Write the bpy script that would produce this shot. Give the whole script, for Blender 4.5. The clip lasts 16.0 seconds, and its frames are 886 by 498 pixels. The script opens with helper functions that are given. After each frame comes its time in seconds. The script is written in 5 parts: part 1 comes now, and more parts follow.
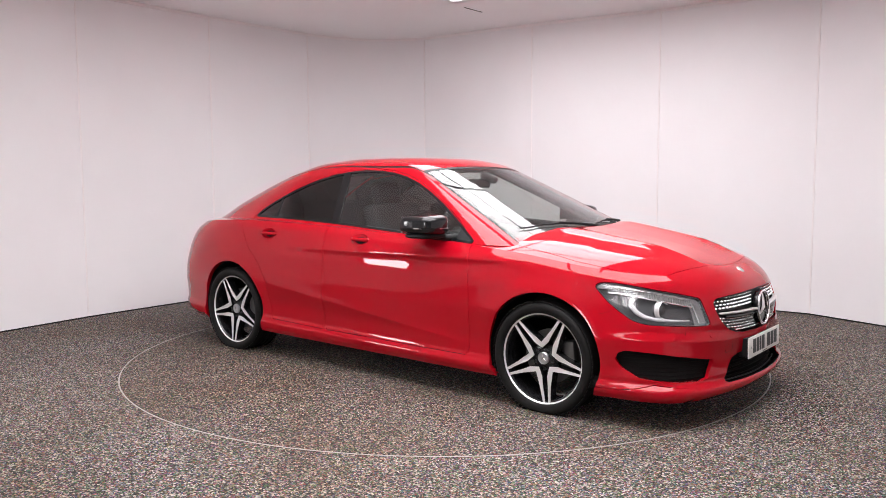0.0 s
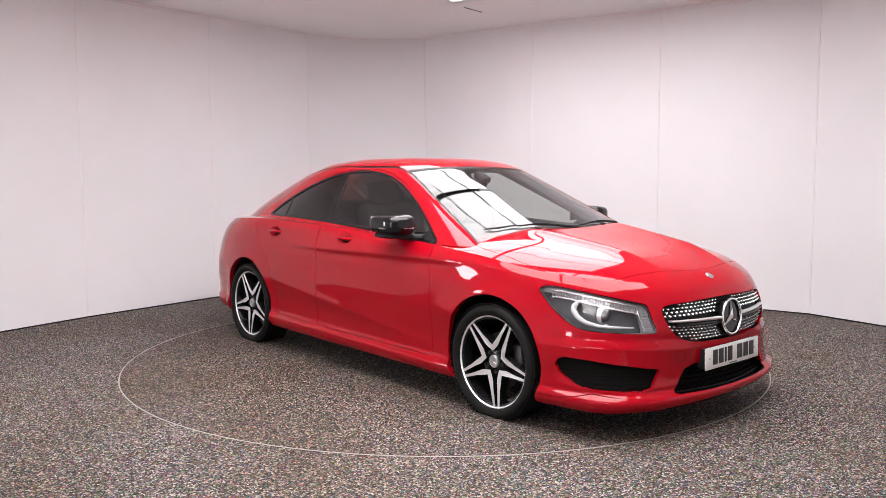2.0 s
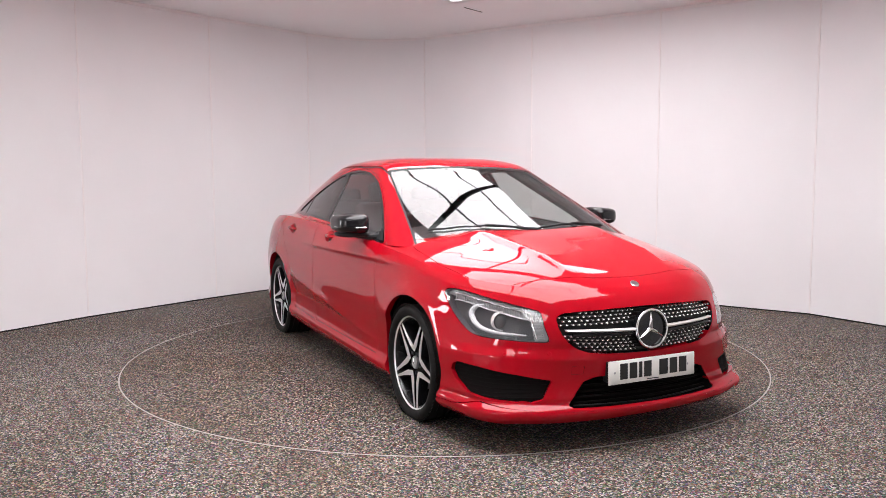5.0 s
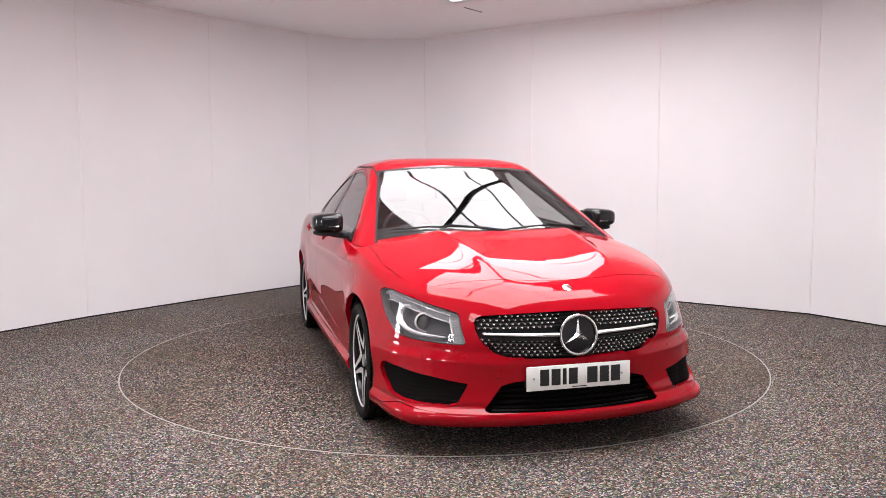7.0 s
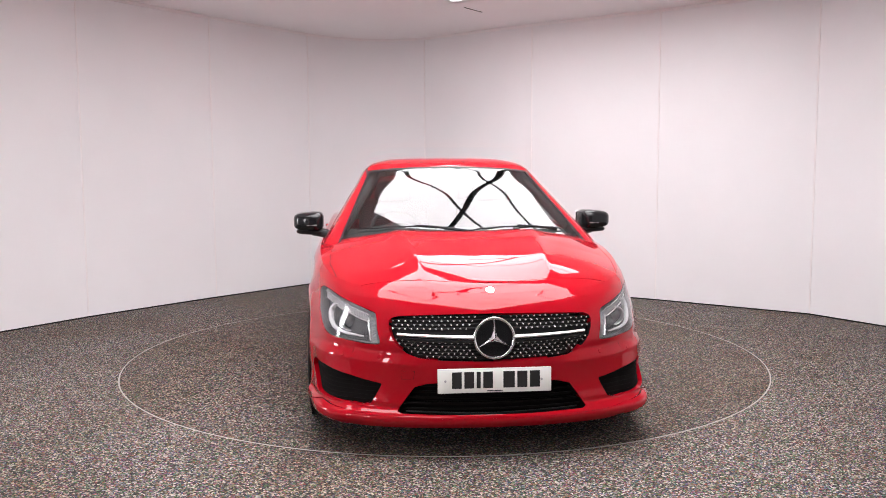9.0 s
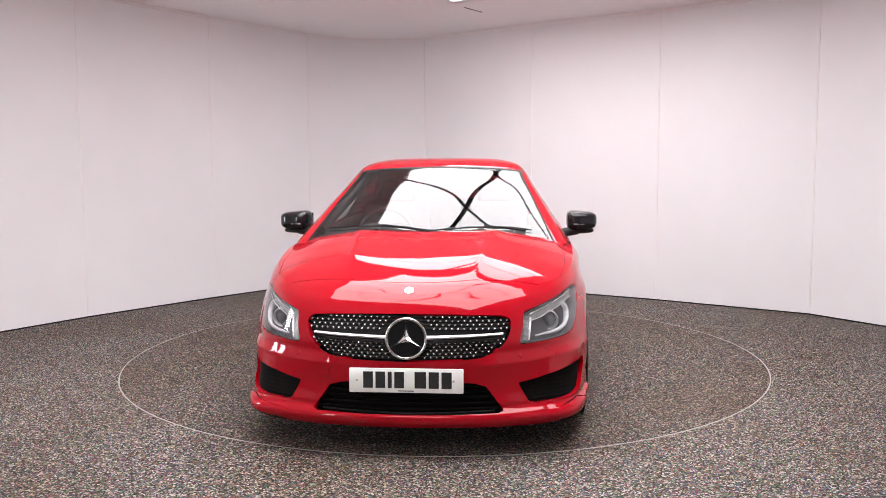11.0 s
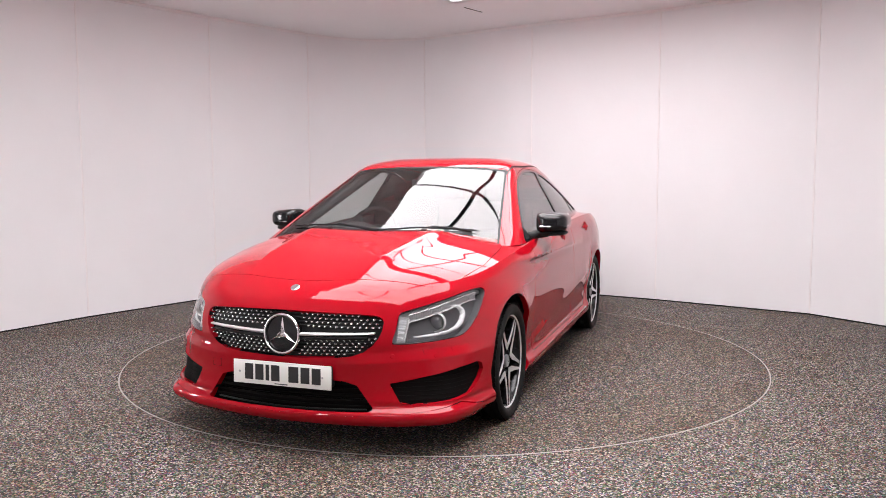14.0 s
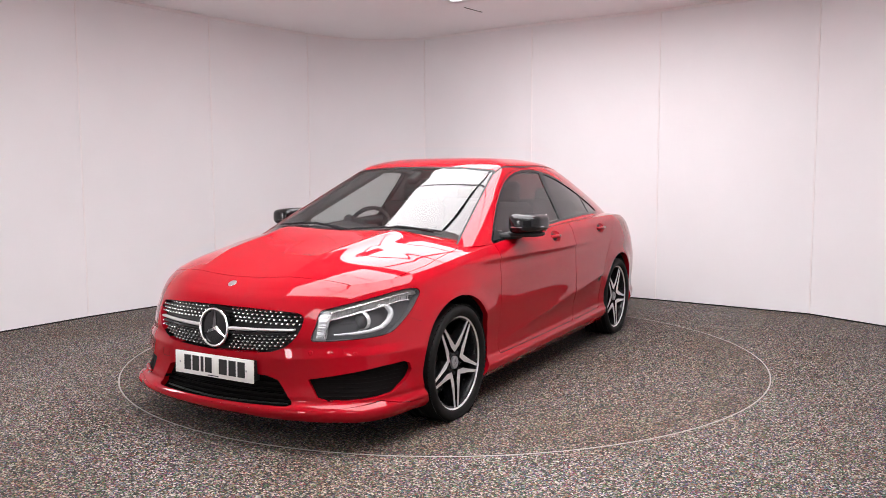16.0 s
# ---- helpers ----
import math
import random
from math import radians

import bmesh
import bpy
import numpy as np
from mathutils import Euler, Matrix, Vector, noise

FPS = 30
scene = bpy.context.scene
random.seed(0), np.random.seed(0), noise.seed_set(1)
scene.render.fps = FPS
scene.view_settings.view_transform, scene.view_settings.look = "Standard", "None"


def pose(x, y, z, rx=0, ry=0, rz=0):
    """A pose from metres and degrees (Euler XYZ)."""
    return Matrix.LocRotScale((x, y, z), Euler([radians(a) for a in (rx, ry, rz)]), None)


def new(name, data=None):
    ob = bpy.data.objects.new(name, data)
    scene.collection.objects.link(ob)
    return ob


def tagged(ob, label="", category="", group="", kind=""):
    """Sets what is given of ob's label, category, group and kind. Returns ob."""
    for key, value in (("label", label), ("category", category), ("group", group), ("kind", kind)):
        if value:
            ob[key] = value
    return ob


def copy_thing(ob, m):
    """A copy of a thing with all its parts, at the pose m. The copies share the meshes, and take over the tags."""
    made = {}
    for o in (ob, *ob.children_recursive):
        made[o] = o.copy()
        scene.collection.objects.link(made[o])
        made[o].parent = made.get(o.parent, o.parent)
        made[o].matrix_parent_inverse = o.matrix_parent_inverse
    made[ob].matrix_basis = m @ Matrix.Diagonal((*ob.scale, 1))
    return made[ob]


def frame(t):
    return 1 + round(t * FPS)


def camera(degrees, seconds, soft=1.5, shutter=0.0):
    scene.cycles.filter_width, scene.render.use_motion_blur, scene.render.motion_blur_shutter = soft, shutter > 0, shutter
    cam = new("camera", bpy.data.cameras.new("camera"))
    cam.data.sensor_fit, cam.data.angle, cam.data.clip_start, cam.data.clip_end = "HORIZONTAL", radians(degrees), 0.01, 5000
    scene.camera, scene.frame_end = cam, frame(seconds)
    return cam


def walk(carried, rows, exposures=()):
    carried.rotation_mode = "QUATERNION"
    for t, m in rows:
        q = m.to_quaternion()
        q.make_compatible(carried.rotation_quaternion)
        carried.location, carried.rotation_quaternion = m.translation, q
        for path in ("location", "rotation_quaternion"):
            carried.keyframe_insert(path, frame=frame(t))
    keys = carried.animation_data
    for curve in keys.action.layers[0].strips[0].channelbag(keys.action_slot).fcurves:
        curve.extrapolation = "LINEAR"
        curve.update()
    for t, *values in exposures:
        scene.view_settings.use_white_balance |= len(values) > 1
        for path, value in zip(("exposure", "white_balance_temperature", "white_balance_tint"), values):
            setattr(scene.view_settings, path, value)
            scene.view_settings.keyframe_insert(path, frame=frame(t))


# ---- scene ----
import collections

# the camera stands still before the turntable
cam = camera(57.1, 16.0, 0.9)
EYE = (0.0, -5.881, 1.301)
STAND = Matrix.Translation(EYE) @ pose(0, 0, 0, 90 - 5.27, 0, 0.076) @ pose(0, 0, 0, 0, 0, -0.205)
walk(cam, [(0, STAND), (16, STAND)], [(0, 1.06), (16, 1.06)])

CEIL = 2.93

# ---------------------------------------------------------------- materials
def mat(name, color=(0.8, 0.8, 0.8), rough=0.5, metal=0.0, coat=0.0, spec=0.5, emit=0.0):
    m = bpy.data.materials.new(name)
    m.use_nodes = True
    b = m.node_tree.nodes["Principled BSDF"]
    b.inputs["Base Color"].default_value = (*color, 1)
    b.inputs["Roughness"].default_value = rough
    b.inputs["Metallic"].default_value = metal
    b.inputs["Coat Weight"].default_value = coat
    b.inputs["Coat Roughness"].default_value = 0.02
    b.inputs["Specular IOR Level"].default_value = spec
    if emit:
        b.inputs["Emission Color"].default_value = (*color, 1)
        b.inputs["Emission Strength"].default_value = emit
    return m


def nodes_of(m):
    return m.node_tree.nodes, m.node_tree.links, m.node_tree.nodes["Principled BSDF"]


def ramp(n, l, src, stops):
    r = n.new("ShaderNodeValToRGB")
    e = r.color_ramp.elements
    while len(e) < len(stops):
        e.new(0.5)
    for k, (p, c) in enumerate(stops):
        e[k].position, e[k].color = p, (*c, 1)
    l.new(src, r.inputs[0])
    return r.outputs[0]


def tex(n, l, kind, scale, coord="Object", **kw):
    c = n.new("ShaderNodeTexCoord")
    t = n.new(kind)
    t.inputs["Scale"].default_value = scale
    for k, v in kw.items():
        t.inputs[k].default_value = v
    l.new(c.outputs[coord], t.inputs["Vector"])
    return t


def bump(n, l, b, src, strength, dist):
    u = n.new("ShaderNodeBump")
    u.inputs["Strength"].default_value, u.inputs["Distance"].default_value = strength, dist
    l.new(src, u.inputs["Height"])
    l.new(u.outputs[0], b.inputs["Normal"])


def mixc(n, l, a, b, fac, mode="MIX"):
    m = n.new("ShaderNodeMix")
    m.data_type, m.blend_type = "RGBA", mode
    for sock, val in ((m.inputs[6], a), (m.inputs[7], b), (m.inputs[0], fac)):
        if isinstance(val, (int, float)):
            sock.default_value = val
        elif isinstance(val, tuple):
            sock.default_value = (*val, 1)
        else:
            l.new(val, sock)
    return m.outputs[2]


def rough_noise(m, scale, lo, hi, bump_s=0.0, dist=0.001):
    """Uneven gloss and a fine relief."""
    n, l, b = nodes_of(m)
    t = tex(n, l, "ShaderNodeTexNoise", scale, Detail=4.0)
    r = n.new("ShaderNodeMapRange")
    r.inputs[3].default_value, r.inputs[4].default_value = lo, hi
    l.new(t.outputs[0], r.inputs[0])
    l.new(r.outputs[0], b.inputs["Roughness"])
    if bump_s:
        bump(n, l, b, t.outputs[0], bump_s, dist)
    return m


def granule_floor(name, tint):
    """Bonded rubber granules: black crumbs with pale, red, green, blue and tan flecks."""
    m = mat(name, (0.1, 0.1, 0.1), 0.75, spec=0.35)
    n, l, b = nodes_of(m)
    v = tex(n, l, "ShaderNodeTexVoronoi", 140.0)
    v.inputs["Randomness"].default_value = 1.0
    sep = n.new("ShaderNodeSeparateColor")
    l.new(v.outputs["Color"], sep.inputs[0])
    grey = ramp(n, l, sep.outputs[0], [(0.0, (0.004, 0.004, 0.004)), (0.52, (0.009, 0.009, 0.008)), (0.64, (0.05, 0.047, 0.044)), (0.78, (0.27, 0.255, 0.24)), (1.0, (0.80, 0.77, 0.74))])
    hue = ramp(n, l, sep.outputs[1], [(0.0, (0.50, 0.05, 0.07)), (0.25, (0.40, 0.22, 0.07)), (0.5, (0.06, 0.36, 0.08)), (0.75, (0.06, 0.14, 0.42)), (1.0, (0.50, 0.08, 0.30))])
    pick = n.new("ShaderNodeMath")
    pick.operation, pick.inputs[1].default_value = "GREATER_THAN", 0.62
    l.new(sep.outputs[2], pick.inputs[0])
    half = n.new("ShaderNodeMath")
    half.operation, half.inputs[1].default_value = "MULTIPLY", 0.5
    l.new(pick.outputs[0], half.inputs[0])
    c = mixc(n, l, grey, hue, half.outputs[0])
    big = tex(n, l, "ShaderNodeTexNoise", 0.9, Detail=5.0, Roughness=0.6)
    stain = ramp(n, l, big.outputs[0], [(0.32, (0.80, 0.66, 0.52)), (0.5, (0.95, 0.88, 0.80)), (0.68, (1.05, 1.02, 1.0))])
    c = mixc(n, l, c, stain, 1.0, "MULTIPLY")
    c = mixc(n, l, c, tint, 1.0, "MULTIPLY")
    l.new(c, b.inputs["Base Color"])
    bump(n, l, b, v.outputs["Distance"], 0.6, 0.004)
    return m


def painted_panel(name, color, scale=1.3):
    m = mat(name, color, 0.5, spec=0.3)
    n, l, b = nodes_of(m)
    t = tex(n, l, "ShaderNodeTexNoise", scale, Detail=6.0)
    c = ramp(n, l, t.outputs[0], [(0.3, tuple(k * 0.965 for k in color)), (0.7, color)])
    l.new(c, b.inputs["Base Color"])
    f = tex(n, l, "ShaderNodeTexNoise", 90.0, Detail=3.0)
    bump(n, l, b, f.outputs[0], 0.05, 0.002)
    return m


PAINT = mat("red_paint", (0.46, 0.003, 0.008), 0.4, coat=1.0, spec=0.0)
_n, _l, _b = nodes_of(PAINT)
_t = tex(_n, _l, "ShaderNodeTexNoise", 900.0, Detail=2.0)
_l.new(ramp(_n, _l, _t.outputs[0], [(0.3, (0.330, 0.002, 0.009)), (0.7, (0.375, 0.003, 0.011))]), _b.inputs["Base Color"])
_b.inputs["Coat Roughness"].default_value = 0.012
_b.inputs["Coat IOR"].default_value = 1.40
GLOSS_BLACK = mat("gloss_black", (0.008, 0.008, 0.009), 0.12, spec=0.4)
TRIM = rough_noise(mat("black_plastic", (0.012, 0.012, 0.013), 0.5, spec=0.22), 240, 0.42, 0.62, 0.15)
GAP = mat("shut_gap", (0.005, 0.004, 0.004), 0.8, spec=0.1)
RUBBER = rough_noise(mat("tyre_rubber", (0.0075, 0.0072, 0.007), 0.6, spec=0.16), 60, 0.5, 0.7, 0.1)
CHROME = rough_noise(mat("chrome", (0.86, 0.86, 0.87), 0.08, 1.0), 30, 0.05, 0.12)
SILVER = rough_noise(mat("machined_alloy", (0.86, 0.85, 0.85), 0.3, 0.75), 300, 0.28, 0.42)
ALLOY_BLACK = mat("alloy_black", (0.010, 0.010, 0.011), 0.25, coat=0.15, spec=0.3)
IRON = rough_noise(mat("brake_iron", (0.10, 0.096, 0.092), 0.45, 0.8), 80, 0.35, 0.55)
DARK = rough_noise(mat("cabin_black", (0.010, 0.010, 0.011), 0.6, spec=0.25), 120, 0.55, 0.75, 0.1)
SEAT = rough_noise(mat("seat_fabric", (0.008, 0.008, 0.009), 0.8, spec=0.2), 200, 0.7, 0.9, 0.2)
LINER = rough_noise(mat("headliner", (0.05, 0.047, 0.045), 0.9, spec=0.2), 300, 0.85, 0.95, 0.1)
WHITE_PLATE = rough_noise(mat("plate_white", (0.84, 0.83, 0.79), 0.35), 40, 0.3, 0.42)
PLATE_BLACK = mat("plate_black", (0.015, 0.015, 0.015), 0.4)
LAMP_GREY = rough_noise(mat("lamp_grey", (0.46, 0.46, 0.465), 0.35, 0.4), 50, 0.3, 0.45)
LAMP_DARK = rough_noise(mat("lamp_dark", (0.085, 0.085, 0.09), 0.4, spec=0.3), 50, 0.35, 0.5)
PROJECTOR = mat("projector_glass", (0.10, 0.10, 0.105), 0.06, spec=0.6)
TAIL_RED = mat("tail_lens", (0.3, 0.004, 0.008), 0.08, coat=1.0)
LIGHT_GUIDE = rough_noise(mat("light_guide", (0.62, 0.62, 0.63), 0.25), 60, 0.2, 0.3)
STUD = rough_noise(mat("stud_chrome", (0.95, 0.95, 0.95), 0.2, 0.85), 30, 0.15, 0.25)
EMBLEM_GREY = mat("cap_grey", (0.45, 0.45, 0.46), 0.3, 0.8)


def pane(name, tint, gloss):
    """Thin sheet of glass: light passes straight, with a glossy reflection by Fresnel."""
    m = bpy.data.materials.new(name)
    m.use_nodes = True
    n, l = m.node_tree.nodes, m.node_tree.links
    n.remove(n["Principled BSDF"])
    t, g, x, f = n.new("ShaderNodeBsdfTransparent"), n.new("ShaderNodeBsdfGlossy"), n.new("ShaderNodeMixShader"), n.new("ShaderNodeLayerWeight")
    t.inputs[0].default_value = (*tint, 1)
    g.inputs["Color"].default_value = (1, 1, 1, 1)
    g.inputs["Roughness"].default_value = 0.0
    # reflection of a thin sheet by the angle: base + (1 - base) * facing ^ 5
    f.inputs[0].default_value = 0.5
    w, k = n.new("ShaderNodeMath"), n.new("ShaderNodeMath")
    w.operation, w.inputs[1].default_value = "POWER", 5.0
    k.operation, k.inputs[1].default_value, k.inputs[2].default_value = "MULTIPLY_ADD", 1.0 - gloss, gloss
    l.new(f.outputs["Facing"], w.inputs[0])
    l.new(w.outputs[0], k.inputs[0])
    l.new(k.outputs[0], x.inputs[0])
    l.new(t.outputs[0], x.inputs[1])
    l.new(g.outputs[0], x.inputs[2])
    l.new(x.outputs[0], n["Material Output"].inputs["Surface"])
    return m


GLASS_CLEAR = pane("windscreen_glass", (0.82, 0.88, 0.86), 0.07)
GLASS_FRONT = pane("side_glass", (0.74, 0.79, 0.77), 0.10)
GLASS_DARK = pane("privacy_glass", (0.06, 0.055, 0.05), 0.07)
LENS = pane("lamp_lens", (0.93, 0.94, 0.95), 0.05)
WALL = painted_panel("white_wall_panel", (0.855, 0.838, 0.852))
JOINT = painted_panel("joint_strip", (0.88, 0.84, 0.84))
CEILING = painted_panel("ceiling_paint", (0.92, 0.90, 0.905), 0.8)
FLOOR = granule_floor("granule_floor", (0.67, 0.67, 0.67))
DISC = granule_floor("granule_disc", (0.575, 0.55, 0.525))
RING = rough_noise(mat("ring_metal", (0.36, 0.345, 0.33), 0.5, 0.3), 20, 0.4, 0.6)
DIFFUSER = mat("diffuser", (1.0, 0.97, 0.995), 0.6, emit=3.7)
DIFFUSER_REAR = mat("diffuser_rear", (1.0, 0.97, 0.995), 0.6, emit=4.6)
DIFFUSER_WALL = mat("diffuser_wall", (1.0, 0.97, 0.995), 0.6, emit=11.0)
UNSEEN_GREY = painted_panel("unseen_wall_grey", (0.16, 0.155, 0.155))
BEAM = mat("dark_beam", (0.03, 0.03, 0.03), 0.6)


# ---------------------------------------------------------------- mesh helpers
def mesh_ob(name, verts, faces, material, parent=None, label="", normals=None, smooth=False):
    me = bpy.data.meshes.new(name)
    me.from_pydata([tuple(v) for v in verts], [], [tuple(f) for f in faces])
    me.materials.append(material)
    if smooth or normals is not None:
        me.shade_smooth()
    if normals is not None:
        me.normals_split_custom_set_from_vertices([tuple(n) for n in normals])
    ob = new(name, me)
    if parent:
        ob.parent = parent
    if label:
        ob["label"] = label
    return ob


def part(name, bm, material, parent=None, label="", smooth=False):
    me = bpy.data.meshes.new(name)
    bmesh.ops.recalc_face_normals(bm, faces=bm.faces)
    bm.to_mesh(me)
    bm.free()
    me.materials.append(material)
    if smooth:
        me.shade_smooth()
        me.set_sharp_from_angle(angle=radians(35))
    ob = new(name, me)
    if parent:
        ob.parent = parent
    if label:
        ob["label"] = label
    return ob


def box(bm, size, m=None, bevel=0.0, seg=2):
    r = bmesh.ops.create_cube(bm, size=1.0)
    vs = r["verts"]
    bmesh.ops.scale(bm, vec=size, verts=vs)
    if bevel:
        es = list({e for v in vs for e in v.link_edges})
        o = bmesh.ops.bevel(bm, geom=es, offset=bevel, segments=seg, affect="EDGES", profile=0.5)
        vs = list({v for f in o["faces"] for v in f.verts} | {v for v in vs if v.is_valid})
    if m is not None:
        bmesh.ops.transform(bm, matrix=m, verts=vs)
    return vs


def lathe(bm, prof, seg=64, m=None, axis="Y", close=False):
    """Turn a profile of (radius, along) round an axis."""
    rings = []
    for k in range(seg):
        a = 2 * math.pi * k / seg
        c, s = math.cos(a), math.sin(a)
        ring = []
        for r, d in prof:
            co = Vector((r * c, d, r * s)) if axis == "Y" else (Vector((r * c, r * s, d)) if axis == "Z" else Vector((d, r * c, r * s)))
            ring.append(bm.verts.new(m @ co if m is not None else co))
        rings.append(ring)
    n = len(prof)
    for k in range(seg):
        a, b = rings[k], rings[(k + 1) % seg]
        for j in range(n if close else n - 1):
            i = (j + 1) % n
            bm.faces.new((a[j], a[i], b[i], b[j]))
    if not close:
        for j in (0, n - 1):
            if prof[j][0] > 1e-6:
                bm.faces.new([r[j] for r in rings])
    bmesh.ops.remove_doubles(bm, verts=bm.verts, dist=1e-6)


def tube(bm, pts, r, seg=8, rx=None):
    """A round bar through the points; rx gives radii."""
    pts = [Vector(p) for p in pts]
    rings = []
    for i, p in enumerate(pts):
        d = (pts[min(i + 1, len(pts) - 1)] - pts[max(i - 1, 0)]).normalized()
        a = d.orthogonal().normalized()
        if abs(d.z) < 0.95:
            a = d.cross(Vector((0, 0, 1))).normalized()
        b = d.cross(a)
        q = rx[i] if rx else r
        rings.append([bm.verts.new(p + q * (math.cos(2 * math.pi * k / seg) * a + math.sin(2 * math.pi * k / seg) * b)) for k in range(seg)])
    for a, b in zip(rings, rings[1:]):
        for k in range(seg):
            bm.faces.new((a[k], a[(k + 1) % seg], b[(k + 1) % seg], b[k]))
    bm.faces.new(rings[0][::-1])
    bm.faces.new(rings[-1])


def pchip(xs, ys):
    """A smooth curve through knots that does not overshoot."""
    xs, ys = np.array(xs, float), np.array(ys, float)
    h, d = np.diff(xs), np.diff(ys) / np.diff(xs)
    s = np.zeros(len(xs))
    s[0], s[-1] = d[0], d[-1]
    for i in range(1, len(xs) - 1):
        if d[i - 1] * d[i] > 0:
            a, b = 2 * h[i] + h[i - 1], h[i] + 2 * h[i - 1]
            s[i] = (a + b) / (a / d[i - 1] + b / d[i])

    def f(x):
        x = np.clip(np.asarray(x, float), xs[0], xs[-1])
        i = np.clip(np.searchsorted(xs, x) - 1, 0, len(xs) - 2)
        t = (x - xs[i]) / h[i]
        return (ys[i] * (1 + 2 * t) * (1 - t) ** 2 + s[i] * h[i] * t * (1 - t) ** 2 + ys[i + 1] * t * t * (3 - 2 * t) + s[i + 1] * h[i] * t * t * (t - 1))
    return f


# ---------------------------------------------------------------- the room
def room():
    # panel corners along the wall, from behind the camera round to behind it again
    left = [(-2.6, -6.9), (-3.7, -5.9), (-4.25, -4.5), (-4.45, -3.0), (-4.42, -1.6), (-4.08, 0.12), (-3.27, 1.51), (-2.42, 2.69), (-1.58, 3.74)]
    right = [(-0.23, 4.08), (0.97, 3.20), (2.17, 2.42), (3.36, 1.53), (4.1, 0.28), (4.42, -1.3), (4.4, -2.9), (4.2, -4.5), (3.7, -5.9), (2.6, -6.9)]
    corner = []
    a, b, c = Vector(left[-1]), Vector((-1.02, 4.38)), Vector(right[0])
    for k in range(1, 12):
        t = k / 12
        corner.append(tuple((1 - t) ** 2 * a + 2 * t * (1 - t) * b + t * t * c))

    def wall(name, pts, label, m=WALL):
        w = tagged(new(name), label, "wall", kind="structure")
        for p, q in zip(pts, pts[1:]):
            d = Vector((q[0] - p[0], q[1] - p[1]))
            nrm = Vector((d.y, -d.x)).normalized()
            if nrm.dot(Vector(p)) < 0:
                nrm = -nrm
            bm = bmesh.new()
            ang = math.atan2(d.y, d.x)
            mid = (Vector(p) + Vector(q)) / 2 + nrm * 0.025
            box(bm, (d.length - 0.006, 0.05, CEIL), Matrix.Translation((mid.x, mid.y, CEIL / 2)) @ Matrix.Rotation(ang, 4, "Z"), 0.003, 1)
            part("panel", bm, m, w)
        return w

    def strips(w, pts, wide=0.014):
        for p in pts:
            bm = bmesh.new()
            n = Vector((p[0], p[1] + 1.0)).normalized()
            box(bm, (wide, 0.008, CEIL - 0.02), Matrix.Translation((p[0] - n.x * 0.003, p[1] - n.y * 0.003, CEIL / 2)) @ Matrix.Rotation(math.atan2(n.y, n.x) + math.pi / 2, 4, "Z"), 0.002, 1)
            part("joint_strip", bm, JOINT, w)

    strips(wall("wall_west", left, "white flat wall panels with pale joint strips"), left[1:])
    wc = tagged(new("wall_corner"), "white wall panel bent round the room's corner", "wall", kind="structure")
    pts = [left[-1], *corner, right[0]]
    bm = bmesh.new()
    rows = [[bm.verts.new((x + o * x / 9, y + o * y / 9, z)) for z in (0, CEIL)] for x, y in pts for o in (0, 0.1)]
    inn, out = rows[0::2], rows[1::2]
    for g in (inn, out):
        for p, q in zip(g, g[1:]):
            bm.faces.new((p[0], q[0], q[1], p[1]))
    for p, q in ((inn[0], out[0]), (inn[-1], out[-1])):
        bm.faces.new((p[0], q[0], q[1], p[1]))
    part("panel", bm, WALL, wc, smooth=True)
    strips(wall("wall_east", right, "white flat wall panels with pale joint strips"), right[:-1])
    # unseen wall behind the camera, grey to darken what the car mirrors
    wall("wall_south", [right[-1], (0.9, -7.3), (-0.9, -7.3), left[0]], "plain grey unseen wall panels closing the room", UNSEEN_GREY)
    # base skirting and ceiling trim along the whole wall
    loop = left + corner + right + [(0.9, -7.3), (-0.9, -7.3)]

    def ribbon(name, z0, z1, off, thick, m, label):
        bm = bmesh.new()
        secs = []
        for k, (x, y) in enumerate(loop):
            n = Vector((x, y + 1.2)).normalized()
            secs.append([bm.verts.new((x - n.x * o, y - n.y * o, z)) for o, z in ((off, z0), (off + thick, z0), (off + thick, z1), (off, z1))])
        for k in range(len(secs)):
            a, b = secs[k], secs[(k + 1) % len(secs)]
            for j in range(4):
                bm.faces.new((a[j], a[(j + 1) % 4], b[(j + 1) % 4], b[j]))
        return tagged(part(name, bm, m), label, "trim", kind="structure")

    ribbon("trim", CEIL - 0.03, CEIL - 0.001, 0.002, 0.014, JOINT, "thin pale trim between wall and ceiling")
    ribbon("baseboard", 0.0, 0.012, 0.002, 0.006, TRIM, "thin dark seal where the wall meets the floor")

    # floor with a round opening for the turntable
    bm = bmesh.new()
    inner = [bm.verts.new((2.2275 * math.cos(2 * math.pi * k / 128), 2.2275 * math.sin(2 * math.pi * k / 128), 0)) for k in range(128)]
    outer = []
    for k in range(128):
        a = 2 * math.pi * k / 128
        c, s = math.cos(a), math.sin(a)
        f = min(4.9 / max(abs(c), 1e-6), (4.8 if s > 0 else 7.6) / max(abs(s), 1e-6))
        outer.append(bm.verts.new((f * c, f * s, 0)))
    low = [bm.verts.new((v.co.x, v.co.y, -0.1)) for v in inner]
    for k in range(128):
        j = (k + 1) % 128
        bm.faces.new((inner[k], outer[k], outer[j], inner[j]))
        bm.faces.new((inner[k], inner[j], low[j], low[k]))
    f = part("floor", bm, FLOOR)
    tagged(f, "speckled grey rubber granule floor", "floor", kind="structure")
    bm = bmesh.new()
    box(bm, (9.8, 12.6, 0.08), Matrix.Translation((0, -1.4, -0.15)))
